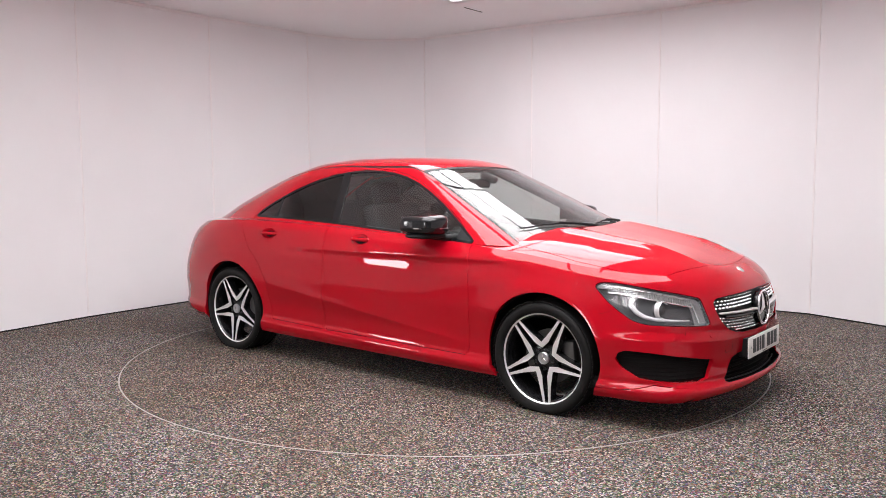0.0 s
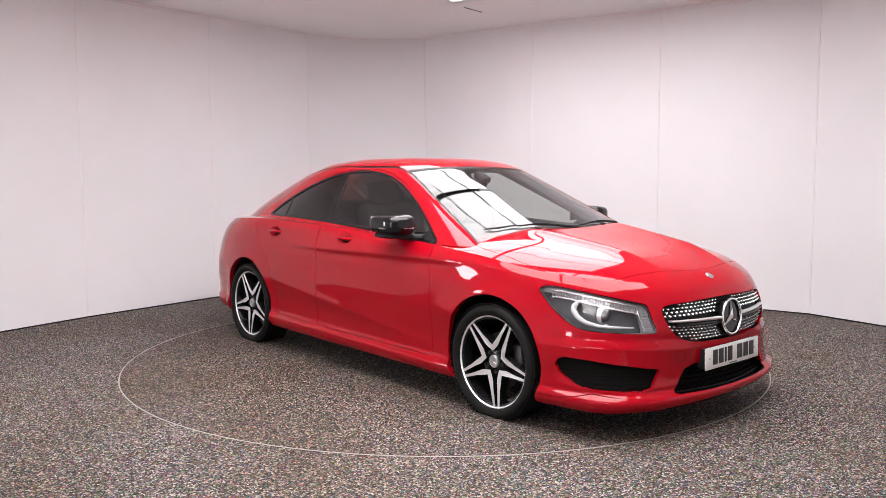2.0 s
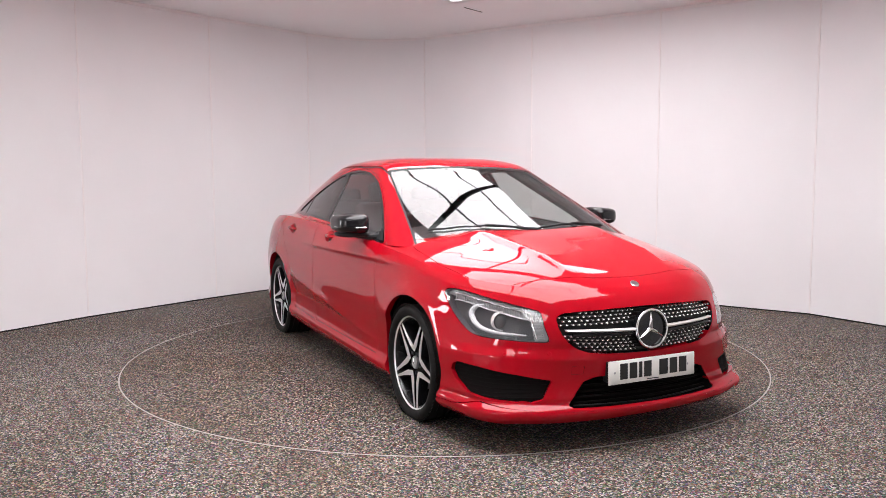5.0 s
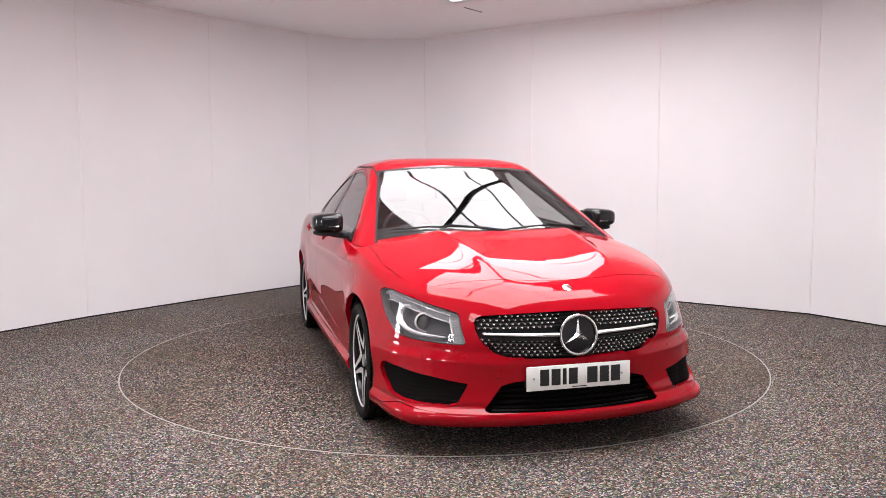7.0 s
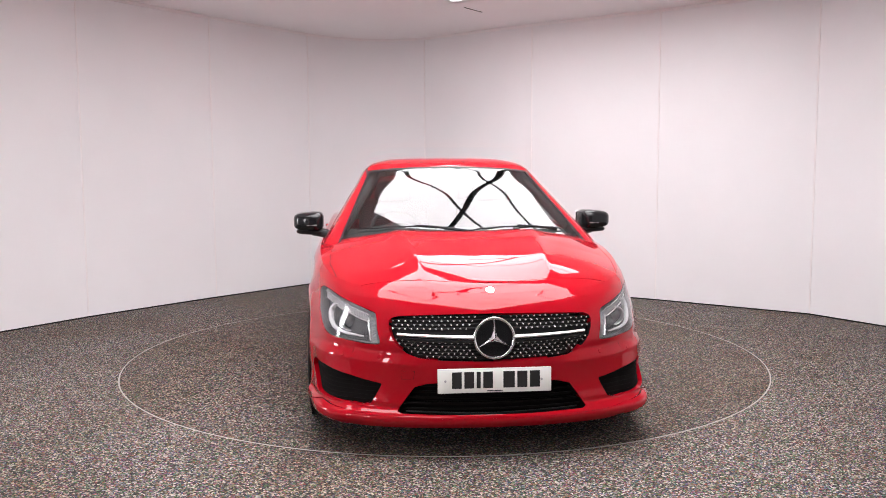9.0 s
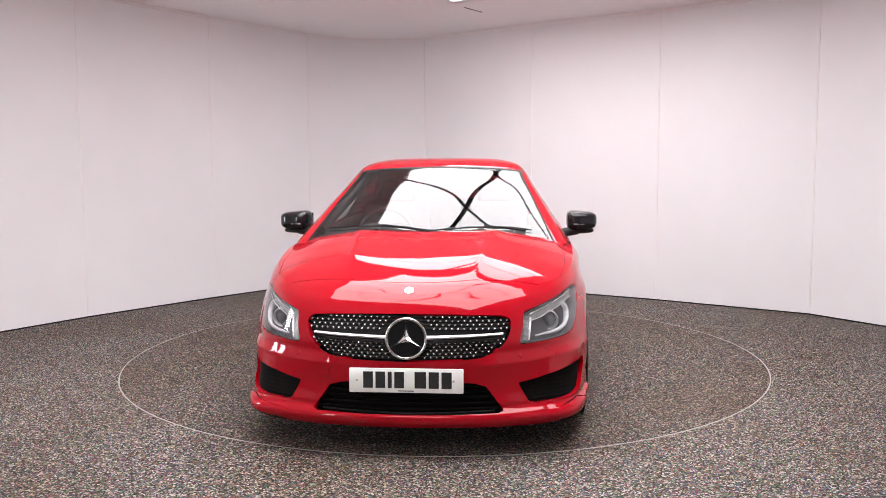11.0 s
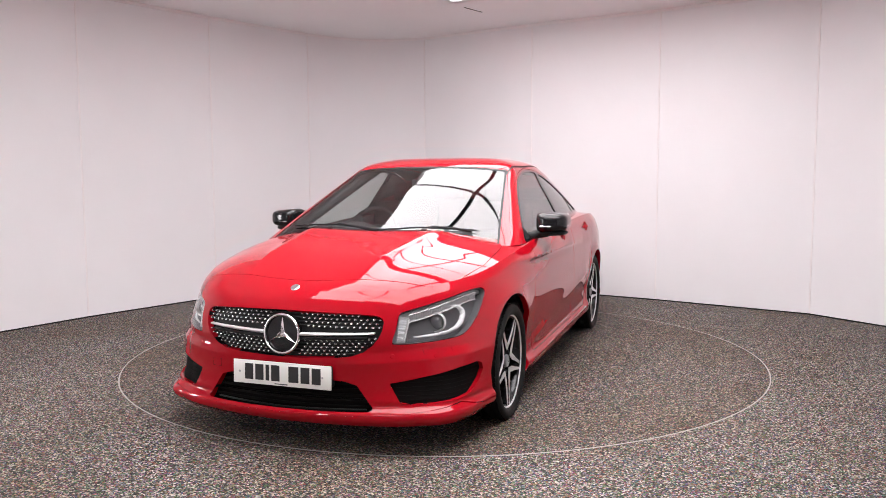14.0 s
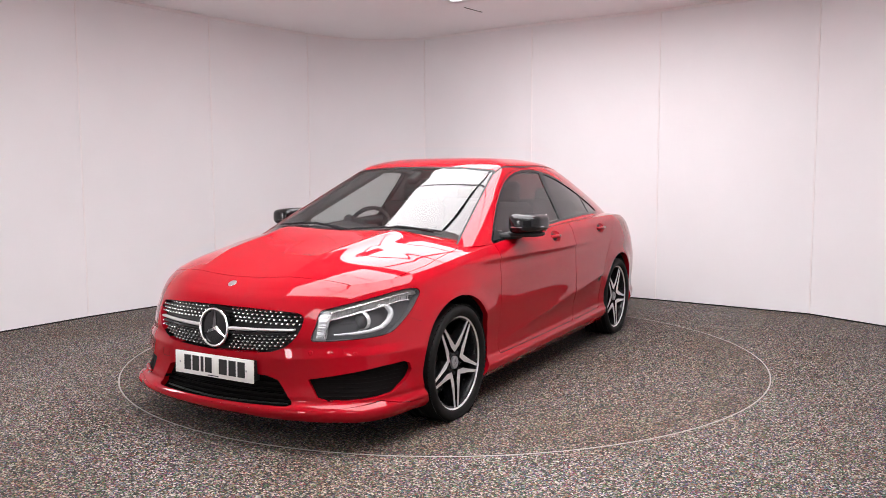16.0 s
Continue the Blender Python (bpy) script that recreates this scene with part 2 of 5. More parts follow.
    tagged(part("subfloor", bm, TRIM), "plain slab below the floor", "floor", kind="structure")


def turntable():
    root = tagged(new("turntable"), "round speckled granule turntable with a pale rim, flush with floor", "turntable")
    bm = bmesh.new()
    lathe(bm, [(0.0, -0.1), (2.2175, -0.1), (2.2175, 0.0), (0.0, 0.0)], 128, axis="Z")
    part("platform", bm, DISC, root)
    bm = bmesh.new()
    lathe(bm, [(2.2185, -0.06), (2.2255, -0.06), (2.2255, 0.0), (2.2245, 0.0012), (2.2195, 0.0012), (2.2185, 0.0)], 192, axis="Z", close=True)
    part("rim", bm, RING, root, "thin pale metal rim", smooth=True)
    return root


# luminous ceiling panel: its far corner shows at the top of the view
PA = Vector((-0.572, -0.820))
PB = Vector((0.815, -0.580))
PCORNER = Vector((0.10, 2.125))
PL, PW = 1.75, 2.3
# a second panel nearer the camera, out of view
QA0, QA1, QB0, QB1 = 2.0, 4.6, 0.8, 4.0
# and a third behind the camera, added as unseen fill light
TA0, TA1, TB0, TB1 = 6.2, 7.4, 3.0, 4.8


def ceiling():
    ang = math.atan2(PA.y, PA.x)

    def at(a, b, z):
        p = PCORNER + PA * a + PB * b
        return (p.x, p.y, z)

    def slab(bm, a0, a1, b0, b1, z0, z1):
        box(bm, (a1 - a0, b1 - b0, z1 - z0), Matrix.Translation(at((a0 + a1) / 2, (b0 + b1) / 2, (z0 + z1) / 2)) @ Matrix.Rotation(ang, 4, "Z"))

    # one slab with three openings
    bm = bmesh.new()
    o = 9.0
    ea = (-o, 0, PL, QA0, QA1, TA0, TA1, o + TA1)
    eb = sorted({-o, 0.0, PW, QB0, QB1, TB0, TB1, o})
    holes = ((0, PL, 0, PW), (QA0, QA1, QB0, QB1), (TA0, TA1, TB0, TB1))
    for z in (CEIL, CEIL + 0.1):
        knot = {(p, q): bm.verts.new(at(p, q, z)) for p in ea for q in eb}
        for p0, p1 in zip(ea, ea[1:]):
            for q0, q1 in zip(eb, eb[1:]):
                if not any(h[0] <= p0 and p1 <= h[1] and h[2] <= q0 and q1 <= h[3] for h in holes):
                    bm.faces.new((knot[p0, q0], knot[p1, q0], knot[p1, q1], knot[p0, q1]))
    tagged(part("ceiling", bm, CEILING), "plain off-white ceiling", "ceiling", kind="structure")

    def fixture(a0, a1, b0, b1, bars, beam, glow):
        root = tagged(new("ceiling_light"), "large luminous ceiling panel with dark cross bars, the rearmost added as fill", "ceiling light", "ceiling lights")

        def piece(name, ra, m, label=""):
            bm = bmesh.new()
            slab(bm, *ra)
            return part(name, bm, m, root, label)
        ea, eb = [a0, *bars, a1], [b0, beam, b1]
        for p, q in zip(ea, ea[1:]):
            for r, t in zip(eb, eb[1:]):
                piece("diffuser", (p + 0.004, q - 0.004, r + 0.004, t - 0.004, CEIL + 0.02, CEIL + 0.04), glow, "glowing white diffuser sheet")
        piece("beam", (a0, a1, beam - 0.023, beam + 0.023, CEIL - 0.01, CEIL + 0.018), BEAM, "dark cross beam")
        for k in bars:
            piece("bar", (k - 0.010, k + 0.010, b0, b1, CEIL + 0.001, CEIL + 0.018), BEAM, "thin dark bar")
        piece("backing", (a0, a1, b0, b1, CEIL + 0.05, CEIL + 0.09), WALL)
    fixture(0, PL, 0, PW, (0.45, 1.10), 0.98, DIFFUSER)
    fixture(QA0, QA1, QB0, QB1, (2.65, 3.3, 3.95), 2.2, DIFFUSER_REAR)
    # added fill panel: no source is known here, it evens out the walls
    fixture(TA0, TA1, TB0, TB1, (6.6, 7.0), 3.9, DIFFUSER_REAR)
    # short thin dark strip on the ceiling by the far corner of the panel
    bm = bmesh.new()
    box(bm, (0.30, 0.008, 0.006), pose(0.30, 2.42, CEIL - 0.002, 0, 0, 52))
    tagged(part("ceiling_strip", bm, TRIM), "short dark strip on the ceiling", "joint", kind="structure")


def wall_lights():
    """Upright light boxes on the wall beside and behind the camera, known from their gleam on the car."""
    for x, y, rz in ((-4.28, -1.45, 90), (-3.35, -5.9, 125)):
        r = tagged(new("wall_light"), "upright white light box on the wall", "wall light", "wall lights")
        r.matrix_local = pose(x, y, 1.25, 0, 0, rz)
        bm = bmesh.new()
        box(bm, (0.55, 0.08, 1.05), None, 0.01)
        part("housing", bm, TRIM, r)
        bm = bmesh.new()
        box(bm, (0.48, 0.02, 0.98), pose(0, -0.045, 0), 0.004)
        part("diffuser", bm, DIFFUSER_WALL, r, "glowing white diffuser")


def lights():
    w = bpy.data.worlds.new("studio")
    w.use_nodes = True
    w.node_tree.nodes["Background"].inputs[0].default_value = (0.9, 0.88, 0.88, 1)
    w.node_tree.nodes["Background"].inputs[1].default_value = 0.02
    scene.world = w


lights()
room()
table = turntable()
ceiling()
wall_lights()


# ---------------------------------------------------------------- surfaces that can be cut along outlines
class Sheet:
    """A surface of points, normals and faces, which cut() splits along the zero line of a field."""

    def __init__(self, v, n, f):
        self.v, self.n, self.f = np.asarray(v, float).reshape(-1, 3), np.asarray(n, float).reshape(-1, 3), f

    def cut(self, field):
        g = field(self.v)
        g = np.where(np.abs(g) < 1e-7, 1e-7, g)
        extra_v, extra_n, seen = [], [], {}
        base = len(self.v)
        fi, fo = [], []
        pos = g > 0

        def cross(a, b):
            k = (a, b) if a < b else (b, a)
            if k not in seen:
                t = g[a] / (g[a] - g[b])
                seen[k] = base + len(extra_v)
                extra_v.append(self.v[a] + t * (self.v[b] - self.v[a]))
                m = self.n[a] + t * (self.n[b] - self.n[a])
                extra_n.append(m / (np.linalg.norm(m) + 1e-12))
            return seen[k]
        for face in self.f:
            s = [pos[i] for i in face]
            if all(s):
                fo.append(face)
            elif not any(s):
                fi.append(face)
            else:
                a, b = [], []
                k = len(face)
                for i in range(k):
                    p, q = face[i], face[(i + 1) % k]
                    (a if pos[p] else b).append(p)
                    if pos[p] != pos[q]:
                        c = cross(p, q)
                        a.append(c)
                        b.append(c)
                if len(a) > 2:
                    fo.append(tuple(a))
                if len(b) > 2:
                    fi.append(tuple(b))
        allv = np.vstack([self.v, extra_v]) if extra_v else self.v
        alln = np.vstack([self.n, extra_n]) if extra_n else self.n
        return Sheet(allv, alln, fi).tidy(), Sheet(allv, alln, fo).tidy()

    def tidy(self):
        used = sorted({i for f in self.f for i in f})
        at = {i: k for k, i in enumerate(used)}
        return Sheet(self.v[used], self.n[used], [tuple(at[i] for i in f) for f in self.f])

    def mirrored(self):
        return Sheet(self.v * (1, -1, 1), self.n * (1, -1, 1), [f[::-1] for f in self.f])

    def both(self):
        """The sheet and its mirror image, welded on the middle plane."""
        m = self.mirrored()
        v, n = list(self.v), list(self.n)
        idx = []
        for i in range(len(self.v)):
            if abs(self.v[i][1]) < 1e-6:
                idx.append(i)
            else:
                idx.append(len(v))
                v.append(m.v[i])
                n.append(m.n[i])
        return Sheet(v, n, self.f + [tuple(idx[i] for i in f) for f in m.f])

    def moved(self, d):
        return Sheet(self.v + self.n * d, self.n, self.f)

    def flipped(self):
        return Sheet(self.v, -self.n, [f[::-1] for f in self.f])


def islands(s):
    """The loose pieces of a sheet, each a sheet of its own."""
    up = list(range(len(s.v)))

    def top(i):
        while up[i] != i:
            up[i] = up[up[i]]
            i = up[i]
        return i
    for f in s.f:
        for i in f[1:]:
            up[top(i)] = top(f[0])
    sets = collections.defaultdict(list)
    for f in s.f:
        sets[top(f[0])].append(f)
    return [Sheet(s.v, s.n, fs).tidy() for fs in sets.values() if len(fs) > 3]


def joined(*sheets):
    v, n, f, o = [], [], [], 0
    for s in sheets:
        if not len(s.f):
            continue
        v.append(s.v)
        n.append(s.n)
        f += [tuple(i + o for i in q) for q in s.f]
        o += len(s.v)
    return Sheet(np.vstack(v), np.vstack(n), f)


def panel(name, s, material, parent, depth=0.012, label="", shrink=0.0):
    """A sheet as a part, its edges folded inwards by depth."""
    v, n, f = list(s.v), list(s.n), list(s.f)
    if depth:
        count = {}
        for q in s.f:
            for a, b in zip(q, q[1:] + q[:1]):
                count[(a, b)] = count.get((a, b), 0) + 1
        for (a, b) in list(count):
            if (b, a) in count:
                continue
            e = s.v[b] - s.v[a]
            m = (s.n[a] + s.n[b]) / 2
            side = np.cross(e, m)
            L = np.linalg.norm(side)
            if L < 1e-9:
                continue
            side /= L
            k = len(v)
            v += [s.v[a], s.v[b], s.v[b] - s.n[b] * depth, s.v[a] - s.n[a] * depth]
            n += [side] * 4
            f.append((k + 1, k, k + 3, k + 2))
    return mesh_ob(name, v, f, material, parent, label, n)


def sdf(px, py, poly, r=0.0):
    """Signed distance to a closed outline, negative inside; r rounds the corners."""
    p = np.array(poly, float)
    d = np.full(px.shape, 1e9)
    inside = np.zeros(px.shape, bool)
    for i in range(len(p)):
        a, b = p[i], p[(i + 1) % len(p)]
        ex, ey = b - a
        if ex * ex + ey * ey < 1e-12:
            continue
        wx, wy = px - a[0], py - a[1]
        t = np.clip((wx * ex + wy * ey) / (ex * ex + ey * ey), 0, 1)
        d = np.minimum(d, (wx - ex * t) ** 2 + (wy - ey * t) ** 2)
        c = (a[1] > py) != (b[1] > py)
        with np.errstate(divide="ignore", invalid="ignore"):
            inside ^= c & (px < a[0] + (py - a[1]) * ex / np.where(ey == 0, 1e-12, ey))
    d = np.sqrt(d)
    return np.where(inside, -d, d) - r


def smooth_line(pts, k=8):
    """A closed outline through points, rounded between them."""
    p = np.array(pts, float)
    out = []
    for i in range(len(p)):
        a, b, c, d = p[i - 1], p[i], p[(i + 1) % len(p)], p[(i + 2) % len(p)]
        for t in np.arange(k) / k:
            out.append(0.5 * (2 * b + (c - a) * t + (2 * a - 5 * b + 4 * c - d) * t * t + (3 * b - a - 3 * c + d) * t ** 3))
    return out


def grid_sheet(P):
    """A sheet from a grid of points (rows, columns, 3); the normals come from the grid."""
    du = np.gradient(P, axis=0)
    dv = np.gradient(P, axis=1)
    n = np.cross(du, dv)
    L = np.linalg.norm(n, axis=2, keepdims=True)
    n = n / np.where(L < 1e-12, 1, L)
    r, c = P.shape[:2]
    ids = np.arange(r * c).reshape(r, c)
    f = [(int(ids[i, j]), int(ids[i + 1, j]), int(ids[i + 1, j + 1]), int(ids[i, j + 1])) for i in range(r - 1) for j in range(c - 1)]
    return Sheet(P.reshape(-1, 3), n.reshape(-1, 3), f)


def spline(xs, ys):
    """A natural cubic through the knots, with no kink in its bend."""
    xs, ys = np.array(xs, float), np.array(ys, float)
    n, h = len(xs), np.diff(xs)
    A, r = np.eye(n), np.zeros(n)
    for i in range(1, n - 1):
        A[i, i - 1:i + 2] = h[i - 1], 2 * (h[i - 1] + h[i]), h[i]
        r[i] = 6 * ((ys[i + 1] - ys[i]) / h[i] - (ys[i] - ys[i - 1]) / h[i - 1])
    m = np.linalg.solve(A, r)

    def f(x):
        x = np.clip(np.asarray(x, float), xs[0], xs[-1])
        i = np.clip(np.searchsorted(xs, x) - 1, 0, n - 2)
        a, b = xs[i + 1] - x, x - xs[i]
        return (m[i] * a ** 3 + m[i + 1] * b ** 3) / (6 * h[i]) + (ys[i] / h[i] - m[i] * h[i] / 6) * a + (ys[i + 1] / h[i] - m[i + 1] * h[i] / 6) * b
    return f


# ---------------------------------------------------------------- the car's form: x forward from mid-wheelbase, y to its left, z up
AXF, AXR, HUBZ = 1.35, -1.35, 0.312
ARCH = 0.352
XF0, XR0 = 0.90, -1.10
v_knots = (0.0, 0.05, 0.10, 0.16, 0.24, 0.38, 0.55, 0.72, 0.86, 0.94, 1.0)
# front and rear end, and half width, from the lower edge (0) to the shoulder (1)
nose = spline((0.0, 0.05, 0.10, 0.16, 0.24, 0.38, 0.55, 0.72, 0.80, 0.86, 0.91, 0.955, 1.0), (2.235, 2.270, 2.274, 2.252, 2.238, 2.238, 2.245, 2.237, 2.223, 2.207, 2.189, 2.167, 2.134))
tail = pchip(v_knots, (-2.26, -2.30, -2.32, -2.33, -2.35, -2.37, -2.37, -2.35, -2.33, -2.29, -2.22))
half = pchip(v_knots, (0.842, 0.866, 0.870, 0.858, 0.857, 0.871, 0.884, 0.884, 0.870, 0.855, 0.828))
z_low = pchip((-2.4, -1.9, -1.0, 0.9, 1.8, 2.3), (0.23, 0.205, 0.175, 0.158, 0.147, 0.144))
z_top = pchip((-2.40, -2.15, -1.7, -1.2, -0.32, 0.3, 0.85, 1.2, 1.64, 1.95, 2.07, 2.134), (0.845, 0.897, 0.948, 0.970, 0.952, 0.925, 0.893, 0.862, 0.800, 0.768, 0.756, 0.750))


fullness = pchip((0.0, 0.14, 0.32, 0.5, 0.62, 0.82, 1.0), (7.4, 6.6, 5.5, 4.4, 3.7, 3.0, 2.9))
prow = pchip((0.0, 0.46, 0.62, 0.82, 1.0), (0.065, 0.065, 0.045, 0.01, 0.0))


def plan(phi, v):
    """Plan outline: phi runs from the nose (0) to the tail (pi)."""
    c, s = np.cos(phi), np.sin(phi)
    nf, nr = fullness(v), 4.3 - 1.5 * v
    W = half(v)
    front = c >= 0
    x = np.where(front, XF0 + (nose(v) - XF0) * np.abs(c) ** (2 / nf), XR0 - (XR0 - tail(v)) * np.abs(c) ** (2 / nr))
    y = W * np.where(front, np.abs(s) ** (2 / nf), np.abs(s) ** (2 / nr))
    x = x - np.where(front, prow(v) * np.minimum(y / 0.52, 1.25) ** 2 * np.clip((x - XF0) / 0.5, 0, 1), 0)
    return x, y


def ridge(d, w):
    return np.exp(-np.sqrt(d * d + 0.0035 ** 2) / w)


def side_relief(x, z):
    """Outward swell of the flanks: two creases and the arch lips."""
    up = 0.80 + 0.012 * (x + 0.2) - 0.02 * np.clip(x - 0.9, 0, 1)
    fade = np.clip((1.25 - x) / 0.3, 0, 1) * np.clip((x + 0.75) / 0.5, 0, 1)
    o = 0.017 * fade * np.where(z > up, ridge(z - up, 0.075), ridge(z - up, 0.016))
    lo = 0.315 + (0.9 - x) * 0.118
    fade = np.clip((0.95 - x) / 0.35, 0, 1) * np.clip((x + 1.12) / 0.3, 0, 1)
    o += 0.017 * fade * ridge(z - lo, 0.075)
    o -= 0.003 * np.clip((1.0 - x) / 0.3, 0, 1) * np.clip((x + 1.0) / 0.3, 0, 1) * np.exp(-((z - 0.775) / 0.030) ** 2)
    # side skirt: a step that stands proud of the door
    skirt = 0.232 + 0.030 * np.clip((0.9 - x) / 1.8, 0, 1)
    o += 0.020 * np.clip((1.02 - x) / 0.1, 0, 1) * np.clip((x + 1.04) / 0.1, 0, 1) / (1 + np.exp((z - skirt) / 0.005))
    for ax in (AXF, AXR):
        r = np.hypot(x - ax, z - HUBZ)
        o += 0.014 * np.exp(-((r - ARCH) / 0.06) ** 2)
    return o


def nose_relief(x, y, z):
    """Shelf above the side intakes and a hollow over the lip, in metres outwards."""
    s = 1.25 * np.arctan2(y / 0.884, np.maximum(x - XF0, 1e-3) / 1.34)
    on = np.clip((x - 1.62) / 0.25, 0, 1)
    shelf = 0.436 + 0.018 * np.clip((s - 0.45) / 0.6, 0, 1)
    side = np.clip((s - 0.36) / 0.15, 0, 1)
    d = z - shelf
    o = 0.011 * side * np.where(d > 0, ridge(d, 0.03), ridge(d, 0.06))
    o -= 0.005 * side * np.exp(-((z - 0.492) / 0.022) ** 2)
    o -= 0.012 * np.exp(-((z - 0.236) / 0.016) ** 2)
    return on * o


def lower_grid(n=300, m=90):
    # columns from nose to tail, denser round the ends
    t1 = np.linspace(0, 1, 110)
    phi_f = (np.pi / 2) * t1 ** 1.3
    xs = np.linspace(XF0, XR0, n - 180)
    t2 = np.linspace(1e-9, 1, 72)
    vv = np.linspace(0, 1, m)
    rows = []
    for v in vv:
        xf, yf = plan(phi_f, np.full(t1.shape, v))
        W = half(v)
        xr, yr = plan(np.pi / 2 + (np.pi / 2) * t2, np.full(t2.shape, v))
        x = np.concatenate([xf, xs[1:-1], xr])
        y = np.concatenate([yf, np.full(len(xs) - 2, float(W)), yr])
        lo, hi = z_low(x), z_top(x)
        z = lo + v * (hi - lo)
        y = y + np.clip(y / 0.8, 0, 1) ** 6 * side_relief(x, z)
        out = nose_relief(x, y, z)
        k = np.clip(y / 0.88, 0, 1) ** 2.5
        x, y = x + out * np.sqrt(1 - k * k), y + out * k
        y[0] = y[-1] = 0.0
        rows.append(np.stack([x, y, z], 1))
    return np.array(rows)


LOWER = lower_grid()
SHOULDER = LOWER[-1]

# top line of bonnet and boot along the middle
crown = pchip((-2.33, -2.2, -1.9, -1.0, 0.0, 0.9, 1.15, 1.35, 1.6, 1.85, 2.02, 2.08, 2.134), (0.880, 0.928, 0.972, 1.0, 0.98, 0.98, 0.978, 0.957, 0.914, 0.861, 0.806, 0.782, 0.750))


def deck_grid(m=44):
    """Bonnet, scuttle and boot lid between the shoulders."""
    x, y, z = SHOULDER.T
    rows = []
    for k in np.linspace(0, 1, m):
        s = 1 - k
        yy = y * s
        zc = np.maximum(crown(x), z)
        q = np.abs(s)
        zz = z + (zc - z) * (1 - q ** (3.0 + 1.5 * np.clip((x - 1.5) / 0.5, 0, 1)))
        yr = 0.30 + (2.05 - x) * 0.11
        rise = 0.027 * np.clip((x - 1.05) / 0.2, 0, 1) * np.clip((2.09 - x) / 0.3, 0, 1)
        d = yy - yr
        zz = zz + rise * np.where(d > 0, np.exp(-np.sqrt(d * d + 2e-5) / 0.055), np.exp(-np.sqrt(d * d + 2e-5) / 0.12)) * np.clip((y - yy) / 0.1, 0, 1)
        rows.append(np.stack([x, yy, zz], 1))
    return np.array(rows)


DECK = deck_grid()

# greenhouse: outlines stacked from below the belt to the roof
u_knots = (0.0, 0.10, 0.22, 0.42, 0.60, 0.74, 0.82, 0.88, 0.93, 0.97, 1.0)
gz = spline(u_knots, (0.895, 0.956, 1.027, 1.142, 1.241, 1.312, 1.349, 1.377, 1.398, 1.413, 1.419))
gf = spline(u_knots, (1.340, 1.208, 1.048, 0.785, 0.560, 0.392, 0.300, 0.205, 0.10, -0.04, -0.25))
gr = spline(u_knots, (-2.28, -2.12, -1.99, -1.73, -1.47, -1.24, -1.11, -0.99, -0.83, -0.60, -0.25))
gw = spline(u_knots, (0.828, 0.792, 0.749, 0.680, 0.619, 0.580, 0.551, 0.507, 0.43, 0.29, 0.0))


def green_grid(m=90):
    t = np.linspace(0, 1, 90)
    rows = []
    for u in np.linspace(0, 1, m):
        W, a, b = gw(u), gf(u), gr(u)
        nf = 17.0 - 13.2 * np.clip((u - 0.83) / 0.17, 0, 1)
        nr = 3.0 - 0.5 * np.clip((u - 0.7) / 0.3, 0, 1)
        mid = -0.3 + 0.05 * u
        pf = (np.pi / 2) * np.linspace(0, 1, 1600) ** 4
        pf = np.unique(np.concatenate([pf, np.pi / 2 - pf]))
        co, si = np.clip(np.cos(pf), 0, 1), np.clip(np.sin(pf), 0, 1)
        xf, yf = mid + (a - mid) * co ** (2 / nf), W * si ** (2 / nf)
        xf = xf - 0.37 * yf ** 2 * np.clip((xf - mid) / max(a - mid, 1e-6), 0, 1) ** 2
        xr, yr = mid - (mid - b) * si[1:] ** (2 / nr), W * co[1:] ** (2 / nr)
        xd, yd = np.concatenate([xf, xr]), np.concatenate([yf, yr])
        way = np.concatenate([[0], np.cumsum(np.hypot(np.diff(xd), np.diff(yd)))])
        w1 = np.interp(len(xf) - 1, np.arange(len(way)), way)
        q = np.concatenate([np.linspace(0, w1, 100), np.linspace(w1, way[-1], 90)[1:]])
        x, y = np.interp(q, way, xd), np.interp(q, way, yd)
        y[0] = y[-1] = 0.0
        rows.append(np.stack([x, y, np.full(x.shape, float(gz(u)))], 1))
    P = np.array(rows)
    return P


GREEN = green_grid()


def facing(s, where, axis):
    """Turns the sheet so that its normals point along the axis where the mask holds."""
    return s.flipped() if np.nansum(s.n[where(s.v), axis]) < 0 else s


lower = facing(grid_sheet(LOWER), lambda v: v[:, 0] > 2.1, 0)
deck = facing(grid_sheet(DECK), lambda v: v[:, 0] > 0, 2)
green = facing(grid_sheet(GREEN), lambda v: v[:, 2] > 1.36, 2)
for _s in (lower, deck, green):
    _on = np.abs(_s.v[:, 1]) < 1e-6
    _s.n[_on, 1] = 0
    _s.n /= np.maximum(np.linalg.norm(_s.n, axis=1, keepdims=True), 1e-9)


def bend(x, y):
    """Way along the nose's outline, in metres from the middle."""
    return 1.25 * np.arctan2(y / 0.884, np.maximum(x - XF0, 1e-3) / 1.34)


# outlines, in (x, z) for the sides and (bend, z) for the nose
WINDOWS = [(0.845, 0.910), (0.3, 0.946), (-0.323, 0.982), (-0.8, 0.999), (-1.205, 1.003), (-1.15, 1.045), (-1.08, 1.085), (-0.98, 1.135), (-0.88, 1.178), (-0.77, 1.220), (-0.65, 1.255), (-0.52, 1.284), (-0.38, 1.304), (-0.24, 1.314), (-0.10, 1.311), (0.03, 1.297), (0.15, 1.272), (0.27, 1.233), (0.40, 1.175), (0.54, 1.103), (0.70, 1.005)]
SCREEN = [(-0.722, 0.90), (0.722, 0.90), (0.684, 0.985), (0.534, 1.316), (0.39, 1.331), (0.2, 1.340), (0.0, 1.343), (-0.2, 1.340), (-0.39, 1.331), (-0.534, 1.316), (-0.684, 0.985)]
B = bend
